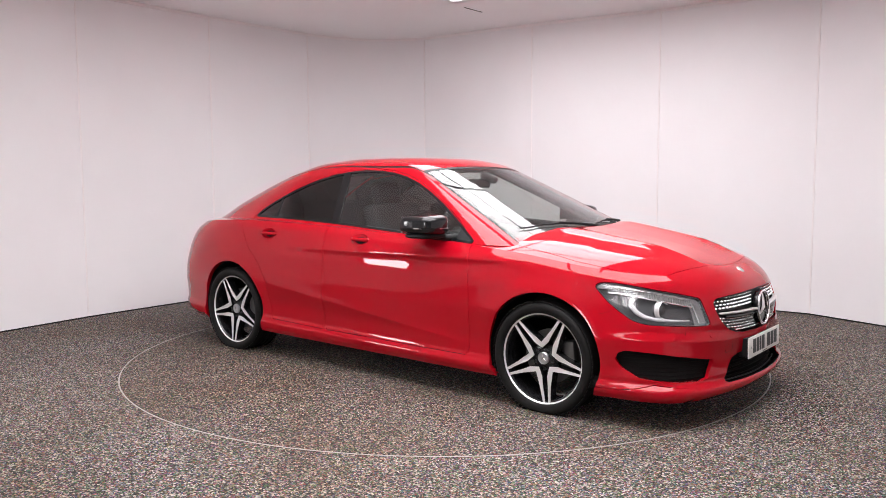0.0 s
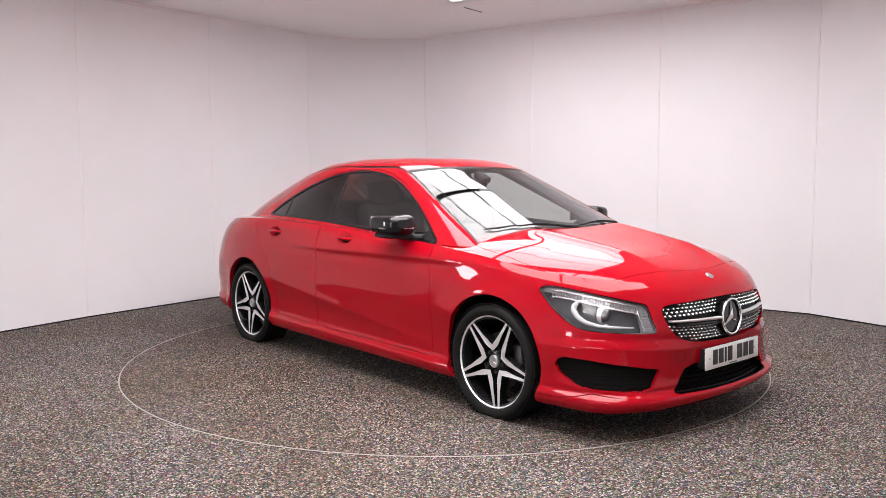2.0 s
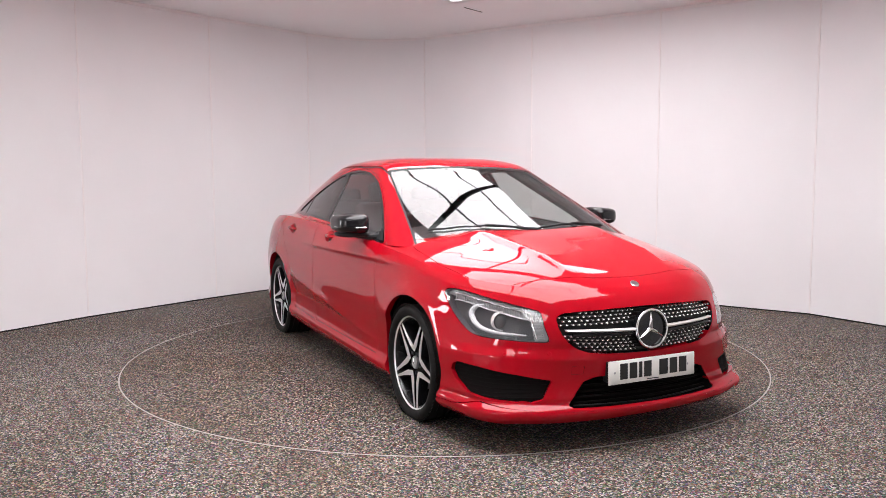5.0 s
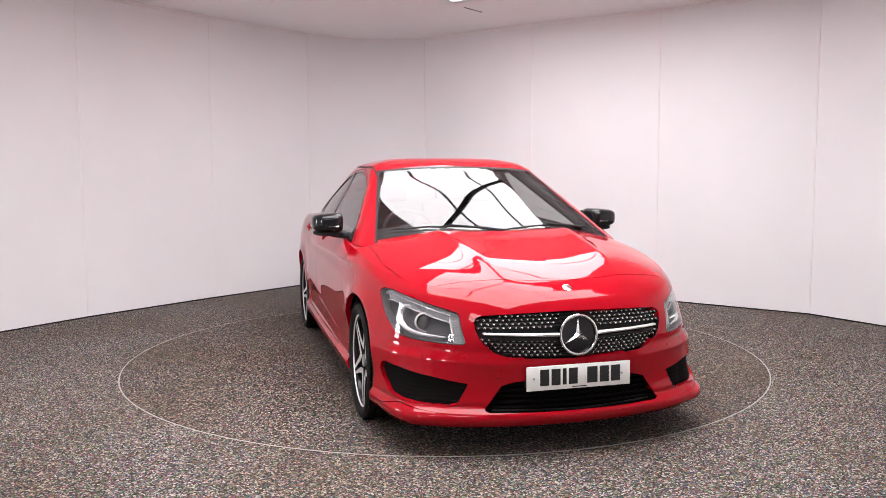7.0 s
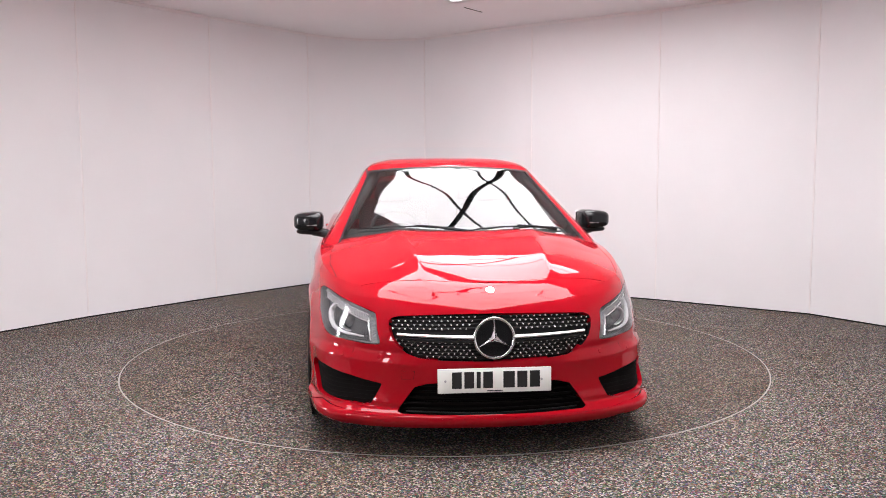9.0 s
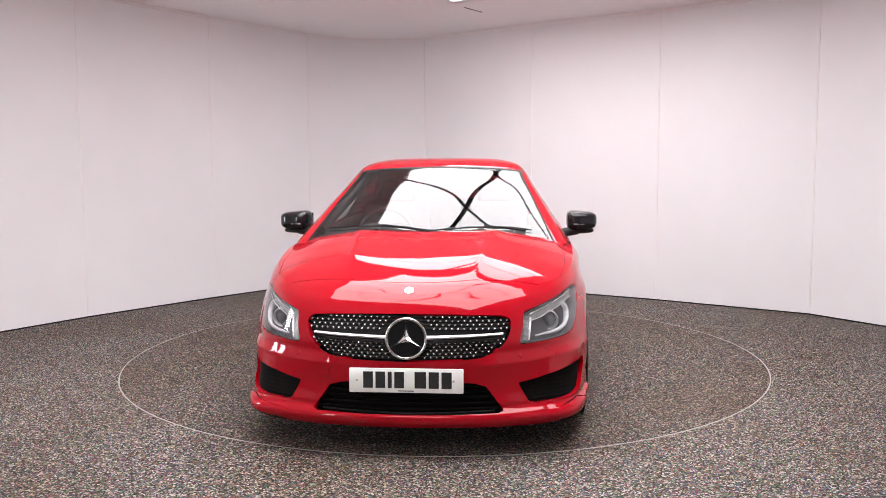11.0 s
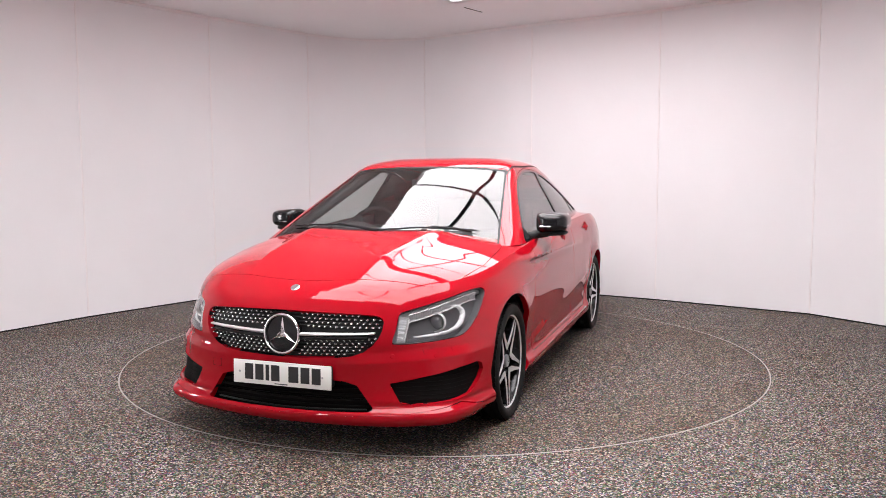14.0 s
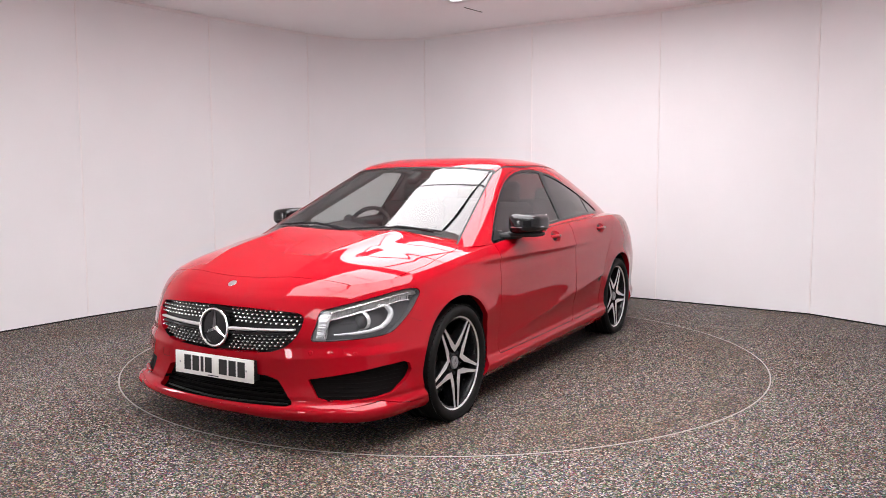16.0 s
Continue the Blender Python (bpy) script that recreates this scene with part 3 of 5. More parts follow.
HEADLIGHT = smooth_line([(float(B(x, y)), z) for x, y, z in ((1.652, 0.815, 0.712), (1.668, 0.808, 0.731), (1.72, 0.79, 0.735), (1.80, 0.755, 0.727), (1.90, 0.70, 0.708), (2.00, 0.63, 0.687), (2.085, 0.556, 0.665), (2.104, 0.536, 0.652), (2.114, 0.523, 0.590), (2.124, 0.508, 0.534), (2.112, 0.530, 0.524), (2.05, 0.64, 0.526), (1.97, 0.74, 0.532), (1.91, 0.79, 0.541), (1.85, 0.812, 0.566), (1.75, 0.825, 0.630), (1.680, 0.82, 0.686))], 4)
GRILLE = [(0.0, 0.668), (0.2, 0.666), (0.36, 0.660), (0.435, 0.654), (0.462, 0.645), (0.474, 0.626), (0.472, 0.590), (0.458, 0.552), (0.432, 0.518), (0.395, 0.490), (0.34, 0.470), (0.25, 0.459), (0.12, 0.454), (0.0, 0.452)]
LOWGRILLE = [(0.0, 0.36), (0.30, 0.352), (0.36, 0.335), (0.44, 0.226), (0.42, 0.218), (0.2, 0.214), (0.0, 0.214)]
FOG = [(float(B(x, y)), z) for x, y, z in ((2.16, 0.505, 0.345), (2.06, 0.66, 0.372), (1.95, 0.78, 0.395), (1.85, 0.845, 0.402), (1.812, 0.856, 0.388), (1.80, 0.86, 0.355), (1.825, 0.85, 0.315), (1.90, 0.81, 0.266), (1.96, 0.765, 0.252), (2.11, 0.585, 0.245), (2.138, 0.55, 0.254))]
FRONT_DOOR = [(0.862, 0.30), (0.868, 0.60), (0.852, 0.905), (0.72, 1.015), (0.56, 1.115), (0.41, 1.194), (0.28, 1.255), (0.16, 1.297), (0.04, 1.322), (-0.12, 1.338), (-0.405, 1.325), (-0.36, 1.10), (-0.335, 0.95), (-0.345, 0.60), (-0.36, 0.30), (-0.34, 0.262), (0.84, 0.252)]
REAR_DOOR = [(-0.345, 0.95), (-0.37, 1.10), (-0.415, 1.325), (-0.65, 1.275), (-0.90, 1.19), (-1.10, 1.09), (-1.245, 0.995), (-1.235, 0.93), (-1.16, 0.80), (-1.02, 0.66), (-0.95, 0.55), (-0.925, 0.40), (-0.90, 0.275), (-0.37, 0.262), (-0.37, 0.30), (-0.355, 0.60)]


def near(sheet, key, want):
    """The point and normal of a sheet where key(points) comes nearest to want."""
    k = key(sheet.v)
    d = np.sum((k - np.array(want)) ** 2, axis=1)
    i = np.argsort(d)[:4]
    w = 1 / (d[i] + 1e-8)
    w /= w.sum()
    n = (sheet.n[i] * w[:, None]).sum(0)
    return Vector((sheet.v[i] * w[:, None]).sum(0)), Vector(n).normalized()


def nose_key(p):
    return np.stack([bend(p[:, 0], p[:, 1]), p[:, 2]], 1)


def yz_key(p):
    return p[:, 1:3]


def on_nose(s, z, inset=0.0):
    p, n = near(NOSE, nose_key, (s, z))
    return p - n * inset


NOSE = lower.cut(lambda p: 1.2 - p[:, 0])[0]
NOSE_YZ = lower.cut(lambda p: 1.9 - p[:, 0])[0]


def each_side(sheet):
    return ((1, sheet), (-1, sheet.mirrored()))


HANDLES = {"front_door": (-0.02, 0.882), "rear_door": (-0.925, 0.885)}


def car_shell(root):
    low = lower
    for ax in (AXF, AXR):
        low = low.cut(lambda p: np.hypot(p[:, 0] - ax, p[:, 2] - HUBZ) - ARCH)[1]

    def field(poly, r=0.0, ends=1.2):
        return lambda p: np.where(p[:, 0] > ends, sdf(bend(p[:, 0], p[:, 1]), p[:, 2], poly, r), 1.0)

    def yz(poly, r=0.0, ends=1.9):
        q = [(a, b) for a, b in poly] + [(-a, b) for a, b in poly[::-1]]
        return lambda p: np.where(p[:, 0] > ends, sdf(p[:, 1], p[:, 2], q, r), 1.0)

    def side(poly, grow=0.0):
        return lambda p: np.where(p[:, 1] > 0.3, sdf(p[:, 0], p[:, 2], poly), 1.0) - grow

    gap = 0.0017
    lamp, low = low.cut(field(HEADLIGHT))
    _, low = low.cut(field(HEADLIGHT, 0.003))
    grl, low = low.cut(yz(GRILLE))
    lgr, low = low.cut(yz(LOWGRILLE))
    fog, low = low.cut(field(FOG))
    taillamp, low = low.cut(lambda p: np.where(p[:, 0] < -2.10, sdf(p[:, 1], p[:, 2], [(0.86, 0.87), (0.70, 0.885), (0.42, 0.85), (0.42, 0.76), (0.66, 0.745), (0.90, 0.78)]), 1.0))
    # lip under the nose, parted by a groove
    def lip(p):
        s = bend(p[:, 0], p[:, 1])
        return np.where(p[:, 0] > 1.62, p[:, 2] - np.interp(s, (0, 0.35, 0.7, 0.95, 1.05, 1.2), (0.198, 0.198, 0.205, 0.226, 0.236, 0.20)), 1.0)

    def lip_gap(p):
        return np.interp(bend(p[:, 0], p[:, 1]), (0.0, 0.88, 1.0, 1.2), (0.0003, 0.0003, 0.0018, 0.0018))
    lip_s, low = low.cut(lambda p: lip(p) - lip_gap(p))
    lip_s, _ = lip_s.cut(lambda p: lip(p) + lip_gap(p))
    grn = green
    glass_side, grn = grn.cut(lambda p: np.where(p[:, 1] > 0.2, sdf(p[:, 0], p[:, 2], WINDOWS), 1.0))
    screen, grn = grn.cut(lambda p: np.where(p[:, 0] > -0.2, sdf(p[:, 1], p[:, 2], SCREEN), 1.0))
    band, grn = grn.cut(lambda p: np.where(p[:, 0] > -0.2, sdf(p[:, 1], p[:, 2], SCREEN, 0.010), 1.0))
    rear, grn = grn.cut(lambda p: np.where(p[:, 0] < -0.8, sdf(p[:, 1], p[:, 2], [(-0.58, 0.99), (0.58, 0.99), (0.44, 1.30), (0.0, 1.325), (-0.44, 1.30)]), 1.0))
    surround, grn = grn.cut(lambda p: np.where(p[:, 1] > 0.2, sdf(p[:, 0], p[:, 2], WINDOWS, 0.013), 1.0))

    def drip(p):
        line = np.interp(p[:, 0], (-1.3, -1.0, -0.6, -0.2, 0.30), (0.44, 0.495, 0.535, 0.550, 0.552))
        return np.where((p[:, 2] > 1.27) & (p[:, 0] < 0.31) & (p[:, 0] > -1.25), p[:, 1] - line, 1.0)
    outer, strip = grn.cut(lambda p: drip(p) + 0.006)[::-1]
    # strip holds all inside the line; peel the band between the two edges
    roof_in = strip
    strip, outer = outer.cut(lambda p: drip(p) - 0.006)
    doors = []
    for poly in (FRONT_DOOR, REAR_DOOR):
        d_low, low = low.cut(side(poly, gap))
        d_low, _ = d_low.cut(side(poly, -gap))
        d_top, outer = outer.cut(side(poly, gap))
        d_top, _ = d_top.cut(side(poly, -gap))
        doors.append((d_low, d_top))

    def seam(p):
        y = np.abs(p[:, 1])
        edge = np.interp(p[:, 0], (0.9, 1.0, 1.2, 1.5, 1.75, 1.95, 2.05), (0.71, 0.725, 0.762, 0.762, 0.72, 0.64, 0.52))
        return np.maximum(np.maximum(y - edge, 1.235 - 0.45 * y * y - p[:, 0]), p[:, 0] - (2.062 - 0.34 * y * y))
    hood, dk = deck.cut(lambda p: seam(p) - gap)
    hood, _ = hood.cut(lambda p: seam(p) + gap)
    scuttle, dk = dk.cut(lambda p: np.maximum(np.maximum(p[:, 0] - (1.233 - 0.45 * p[:, 1] ** 2), 0.9 - p[:, 0]), np.abs(p[:, 1]) - 0.735))
    cabin, dk = dk.cut(lambda p: np.maximum(np.maximum(p[:, 0] - 1.0, -1.75 - p[:, 0]), np.abs(p[:, 1]) - np.interp(p[:, 0], (-1.75, -1.2, 0.7, 0.9), (0.55, 0.70, 0.82, 0.735))))
    boot, dk = dk.cut(lambda p: np.maximum(p[:, 0] + 1.85, np.abs(p[:, 1]) - 0.62))
    panel("body", joined(low.both(), dk.both()), PAINT, root, 0.03, "glossy red wings, sills and bumpers")
    panel("bonnet", hood.both(), PAINT, root, 0.012, "glossy red bonnet with two long ridges")
    panel("boot_lid", boot.both(), PAINT, root, 0.012, "glossy red boot lid")
    panel("roof", roof_in.both(), PAINT, root, 0.006, "glossy red roof")
    for s, q in each_side(outer):
        panel("roof_rail", q, PAINT, root, 0.008, "glossy red roof rail and pillars")
    for s, q in each_side(strip):
        panel("drip_strip", q.moved(-0.003), TRIM, root, 0.0, "black drip strip along the roof")
    panel("scuttle", scuttle.both().moved(-0.004), TRIM, root, 0.01, "black plastic scuttle below the windscreen")
    panel("screen_seal", band.both().moved(-0.001), TRIM, root, 0.0, "black windscreen seal")
    panel("front_lip", lip_s.both(), PAINT, root, 0.02, "red lip under the front bumper")
    shut = joined(lower.moved(-0.014).cut(lambda p: np.maximum(sdf(p[:, 0], p[:, 2], [(0.95, 0.2), (0.95, 0.95), (-1.3, 1.0), (-1.3, 0.7), (-1.0, 0.5), (-1.0, 0.2)]), 0.3 - p[:, 1]))[0],
                  deck.moved(-0.016).cut(lambda p: np.maximum(1.19 - 0.45 * p[:, 1] ** 2 - p[:, 0], p[:, 0] - 2.1))[0],
                  lower.moved(-0.02).cut(lambda p: np.maximum(1.62 - p[:, 0], p[:, 2] - np.where(np.abs(p[:, 1]) < 0.47, 0.203, 0.25)))[0])
    panel("gap_backing", shut.both(), GAP, root, 0.0, "dark gaps behind the panels")
    for k, (d_low, d_top) in enumerate(doors):
        name = ("front_door", "rear_door")[k]
        hx, hz = HANDLES[name]

        def bowl(p):
            return np.hypot((p[:, 0] - hx) / 0.075, (p[:, 2] - hz) / 0.037) - 1
        dish, d_low = d_low.cut(bowl)
        deep = np.clip(-bowl(dish.v), 0, 1)
        dish = Sheet(dish.v - dish.n * (0.024 * (1 - (1 - deep) ** 2))[:, None], dish.n, dish.f)
        dn = dish.n.copy()
        dn[:, 0] -= 0.9 * (dish.v[:, 0] - hx) / 0.075 * (1 - deep)
        dn[:, 2] -= 0.9 * (dish.v[:, 2] - hz) / 0.037 * (1 - deep)
        dish.n = dn / np.linalg.norm(dn, axis=1, keepdims=True)
        hp, hn = near(d_low, lambda p: p[:, [0, 2]], (hx, hz + 0.04))
        for s in (1, -1):
            f = (lambda q: q) if s > 0 else (lambda q: q.mirrored())
            d = panel(name, joined(f(d_low), f(d_top)), PAINT, root, 0.008, "glossy red door")
            panel("handle_recess", f(dish), PAINT, d, 0.0)
            bm = bmesh.new()
            y0 = (hp.y + 0.012) * s
            tube(bm, [(hx - 0.088, y0 - 0.014 * s, hz), (hx - 0.07, y0 + 0.006 * s, hz + 0.001), (hx - 0.02, y0 + 0.014 * s, hz + 0.002), (hx + 0.04, y0 + 0.012 * s, hz + 0.001), (hx + 0.075, y0 + 0.002 * s, hz), (hx + 0.088, y0 - 0.014 * s, hz)], 0.011, 10, [0.009, 0.0115, 0.0125, 0.0125, 0.0115, 0.008])
            part("handle", bm, PAINT, d, "red pull handle", smooth=True)
    for s in (1, -1):
        f = (lambda q: q) if s > 0 else (lambda q: q.mirrored())
        panel("window_surround", f(surround).moved(0.002), GLOSS_BLACK, root, 0.008, "gloss black window surround")
        gs = f(glass_side).moved(-0.004)

        def b_post(p):
            return p[:, 0] + 0.372 + 0.22 * (p[:, 2] - 1.15)
        front = gs.cut(lambda p: 0.034 - b_post(p))[0]
        back = gs.cut(lambda p: b_post(p) + 0.030)[0]
        mid = gs.cut(lambda p: b_post(p) - 0.034)[0].cut(lambda p: -0.030 - b_post(p))[0]
        panel("pillar_cover", mid.moved(0.006), GLOSS_BLACK, root, 0.006, "gloss black pillar cover")
        sail, front = front.cut(lambda p: 0.735 - p[:, 0])
        panel("mirror_sail", sail.moved(0.006), TRIM, root, 0.006, "black corner plate behind the mirror")

        def q_bar(p):
            return p[:, 0] + 0.985 + 0.2 * (p[:, 2] - 1.1)
        quarter, back = back.cut(q_bar)
        quarter, bar = quarter.cut(lambda p: q_bar(p) + 0.018)
        panel("window_divider", bar.moved(0.003), GLOSS_BLACK, root, 0.004)
        for nm, q, m in (("front_window", front, GLASS_FRONT), ("rear_window", back, GLASS_DARK), ("quarter_window", quarter, GLASS_DARK)):
            ob = panel(nm, q, m, root, 0.0, "dark tinted glass" if m is GLASS_DARK else "clear side glass")
            ob.visible_shadow = False
    w = panel("windscreen", screen.both().moved(-0.002), GLASS_CLEAR, root, 0.0, "clear windscreen mirroring the ceiling light")
    w.visible_shadow = False
    w = panel("back_window", rear.both().moved(-0.002), GLASS_DARK, root, 0.0, "dark rear window")
    w.visible_shadow = False
    panel("headliner", roof_in.both().moved(-0.02).flipped(), LINER, root, 0.0, "grey fabric headliner")
    for end in (0, 1):
        for s, q in each_side(outer.cut(lambda p: p[:, 0] + 0.4)[end]):
            for piece in islands(q):
                panel("pillar_trim", piece.moved(-0.02).flipped(), LINER, root, 0.0, "grey inner pillar trim")
    for d in doors:
        for s, q in each_side(d[1]):
            panel("door_frame_trim", q.moved(-0.02).flipped(), LINER, root, 0.0, "grey inner door frame trim")
    lining = lower.moved(-0.06).cut(lambda p: np.maximum(p[:, 0] - 0.98, -0.98 - p[:, 0]))[0]
    for s, q in each_side(lining):
        panel("door_lining", q.flipped(), DARK, root, 0.0, "black door lining")
    for s, q in each_side(taillamp):
        panel("tail_light", q, TAIL_RED, root, 0.01, "dark red tail light")
    return {"lamp": lamp, "grille": grl, "lowgrille": lgr, "fog": fog}


def mesh_child(name, me, parent, m, label=""):
    ob = new(name, me)
    ob.parent = parent
    ob.matrix_local = m
    if label:
        ob["label"] = label
    return ob


# ---------------------------------------------------------------- wheels: axis along y, outer face towards +y
HUB = 0.298    # hub height over the ground, the tyre a little flattened


def wheel(root):
    w = new("wheel")
    w.parent = root
    bm = bmesh.new()
    prof = [(0.246, 0.085), (0.252, 0.098), (0.262, 0.106), (0.280, 0.1105), (0.294, 0.108), (0.304, 0.100), (0.3095, 0.088)]
    for y in (0.06, 0.052, 0.048, 0.02, 0.012, 0.008, -0.008, -0.012, -0.02, -0.048, -0.052, -0.06):
        deep = abs(abs(y) - 0.050) < 0.003 or abs(abs(y) - 0.010) < 0.003
        prof.append((0.304 if deep else 0.312, y))
    prof += [(0.3095, -0.088), (0.304, -0.100), (0.28, -0.1105), (0.252, -0.098), (0.246, -0.085)]
    lathe(bm, prof, 96, close=True)
    for v in bm.verts:
        if v.co.z < -HUB:
            v.co.y *= 1 + 0.5 * (-HUB - v.co.z)
            v.co.z = -HUB
    part("tyre", bm, RUBBER, w, "black low-profile tyre", smooth=True)
    # shoulder blocks of the tread
    bm = bmesh.new()
    for k in range(72):
        a = 2 * math.pi * k / 72
        for s in (1, -1):
            m = Matrix.Rotation(a, 4, "Y") @ Matrix.Translation((0.3075, s * 0.089, 0)) @ Matrix.Rotation(s * -0.62, 4, "Z") @ Matrix.Rotation(0.25, 4, "X")
            if math.sin(a) < 0.94:
                box(bm, (0.0045, 0.030, 0.019), m)
    part("tread", bm, RUBBER, w)["kind"] = "stuff"
    bm = bmesh.new()
    lathe(bm, [(0.246, -0.09), (0.225, -0.07), (0.215, 0.0), (0.222, 0.05), (0.232, 0.080), (0.244, 0.086), (0.248, 0.080), (0.235, 0.04), (0.232, 0.0), (0.24, -0.08)], 96, close=True)
    part("rim", bm, ALLOY_BLACK, w, "gloss black rim barrel", smooth=True)
    bm = bmesh.new()
    lathe(bm, [(0.2415, 0.0865), (0.2445, 0.0905), (0.2535, 0.0945), (0.2555, 0.090), (0.250, 0.084)], 96, close=True)
    part("rim_lip", bm, SILVER, w, "bright machined rim edge", smooth=True)

    def leg(s, grow):
        """One leg of a V spoke, from its root by the hub out to the rim."""
        a0 = math.radians(90)
        def pol(r, d):
            return (r * math.cos(a0 + s * math.radians(d)), r * math.sin(a0 + s * math.radians(d)))
        return [pol(0.058 - grow, 0), pol(0.090 + grow, 0), pol(0.160, 23.6 - grow * 250), pol(0.244, 30.6 - grow * 200), pol(0.244, 33.8 + grow * 100), pol(0.160, 30.4 + grow * 120), pol(0.100, 26.5 + grow * 150)]

    flip = Matrix(((1, 0, 0, 0), (0, 0, 1, 0), (0, 1, 0, 0), (0, 0, 0, 1)))

    def v_spoke(z0, z1, grow):
        bm = bmesh.new()
        for s in (1, -1):
            pts = leg(s, grow)
            if s < 0:
                pts = pts[::-1]
            lo, hi = [], []
            for x, y in pts:
                r = math.hypot(x, y)
                sink = 0.016 * (1 - min(r / 0.24, 1)) - 0.004 * math.sin(math.pi * min(r / 0.24, 1))
                hi.append(bm.verts.new((x, z1 - sink, y)))
                lo.append(bm.verts.new((x, z0 - sink, y)))
            k = len(pts)
            bm.faces.new(hi)
            bm.faces.new(lo[::-1])
            for i in range(k):
                bm.faces.new((lo[i], lo[(i + 1) % k], hi[(i + 1) % k], hi[i]))
        return bm
    first = part("spoke", v_spoke(0.068, 0.0845, 0.0), SILVER, w, "V-shaped spoke with a machined face")
    back = part("spoke_back", v_spoke(0.030, 0.0825, 0.006), ALLOY_BLACK, w, "gloss black spoke flank")
    for k in range(1, 5):
        mesh_child("spoke", first.data, w, Matrix.Rotation(math.radians(72 * k), 4, "Y"), "V-shaped spoke with a machined face")
        mesh_child("spoke_back", back.data, w, Matrix.Rotation(math.radians(72 * k), 4, "Y"), "gloss black spoke flank")
    bm = bmesh.new()
    lathe(bm, [(0.0, 0.02), (0.085, 0.02), (0.080, 0.052), (0.060, 0.064), (0.0, 0.066)], 48)
    part("hub", bm, ALLOY_BLACK, w, "gloss black hub", smooth=True)
    bm = bmesh.new()
    lathe(bm, [(0.0, 0.060), (0.034, 0.060), (0.034, 0.076), (0.030, 0.080), (0.026, 0.0775), (0.0, 0.079)], 40)
    cap = part("hub_cap", bm, EMBLEM_GREY, w, "silver-grey hub cap", smooth=True)
    bm = bmesh.new()
    star(bm, 0.022, 0.0795, 0.0025, flip)
    part("cap_emblem", bm, CHROME, cap)
    bm = bmesh.new()
    lathe(bm, [(0.004, 0.0), (0.009, 0.0), (0.009, 0.012), (0.004, 0.010)], 12)
    bolt = part("wheel_bolt", bm, TRIM, w)
    for k in range(5):
        m = Matrix.Rotation(math.radians(72 * k + 36), 4, "Y") @ Matrix.Translation((0, 0.062, 0.058))
        if k:
            mesh_child("wheel_bolt", bolt.data, w, m)
        else:
            bolt.matrix_local = m
    bm = bmesh.new()
    lathe(bm, [(0.07, -0.012), (0.150, -0.012), (0.150, 0.012), (0.07, 0.012)], 64, close=True)
    part("brake_disc", bm, IRON, w, "grey iron brake disc", smooth=True)
    bm = bmesh.new()
    box(bm, (0.07, 0.07, 0.15), pose(-0.135, 0.0, 0.03, 0, 8, 0), 0.02)
    part("brake_caliper", bm, IRON, w, "grey brake caliper", smooth=True)
    return w


def star(bm, r, z, deep, m):
    """Three-pointed relief: each point is a ridged kite."""
    for k in range(3):
        a = math.radians(90 + 120 * k)
        def p(rr, d, h):
            return bm.verts.new(m @ Vector((rr * math.cos(a + math.radians(d)), rr * math.sin(a + math.radians(d)), h)))
        tip, l, rr, c, mid = p(r, 0, z), p(r * 0.17, 60, z), p(r * 0.17, -60, z), p(0.0, 0, z + deep), p(r * 0.5, 0, z + deep * 0.8)
        bm.faces.new((c, mid, l))
        bm.faces.new((mid, tip, l))
        bm.faces.new((c, rr, mid))
        bm.faces.new((mid, rr, tip))


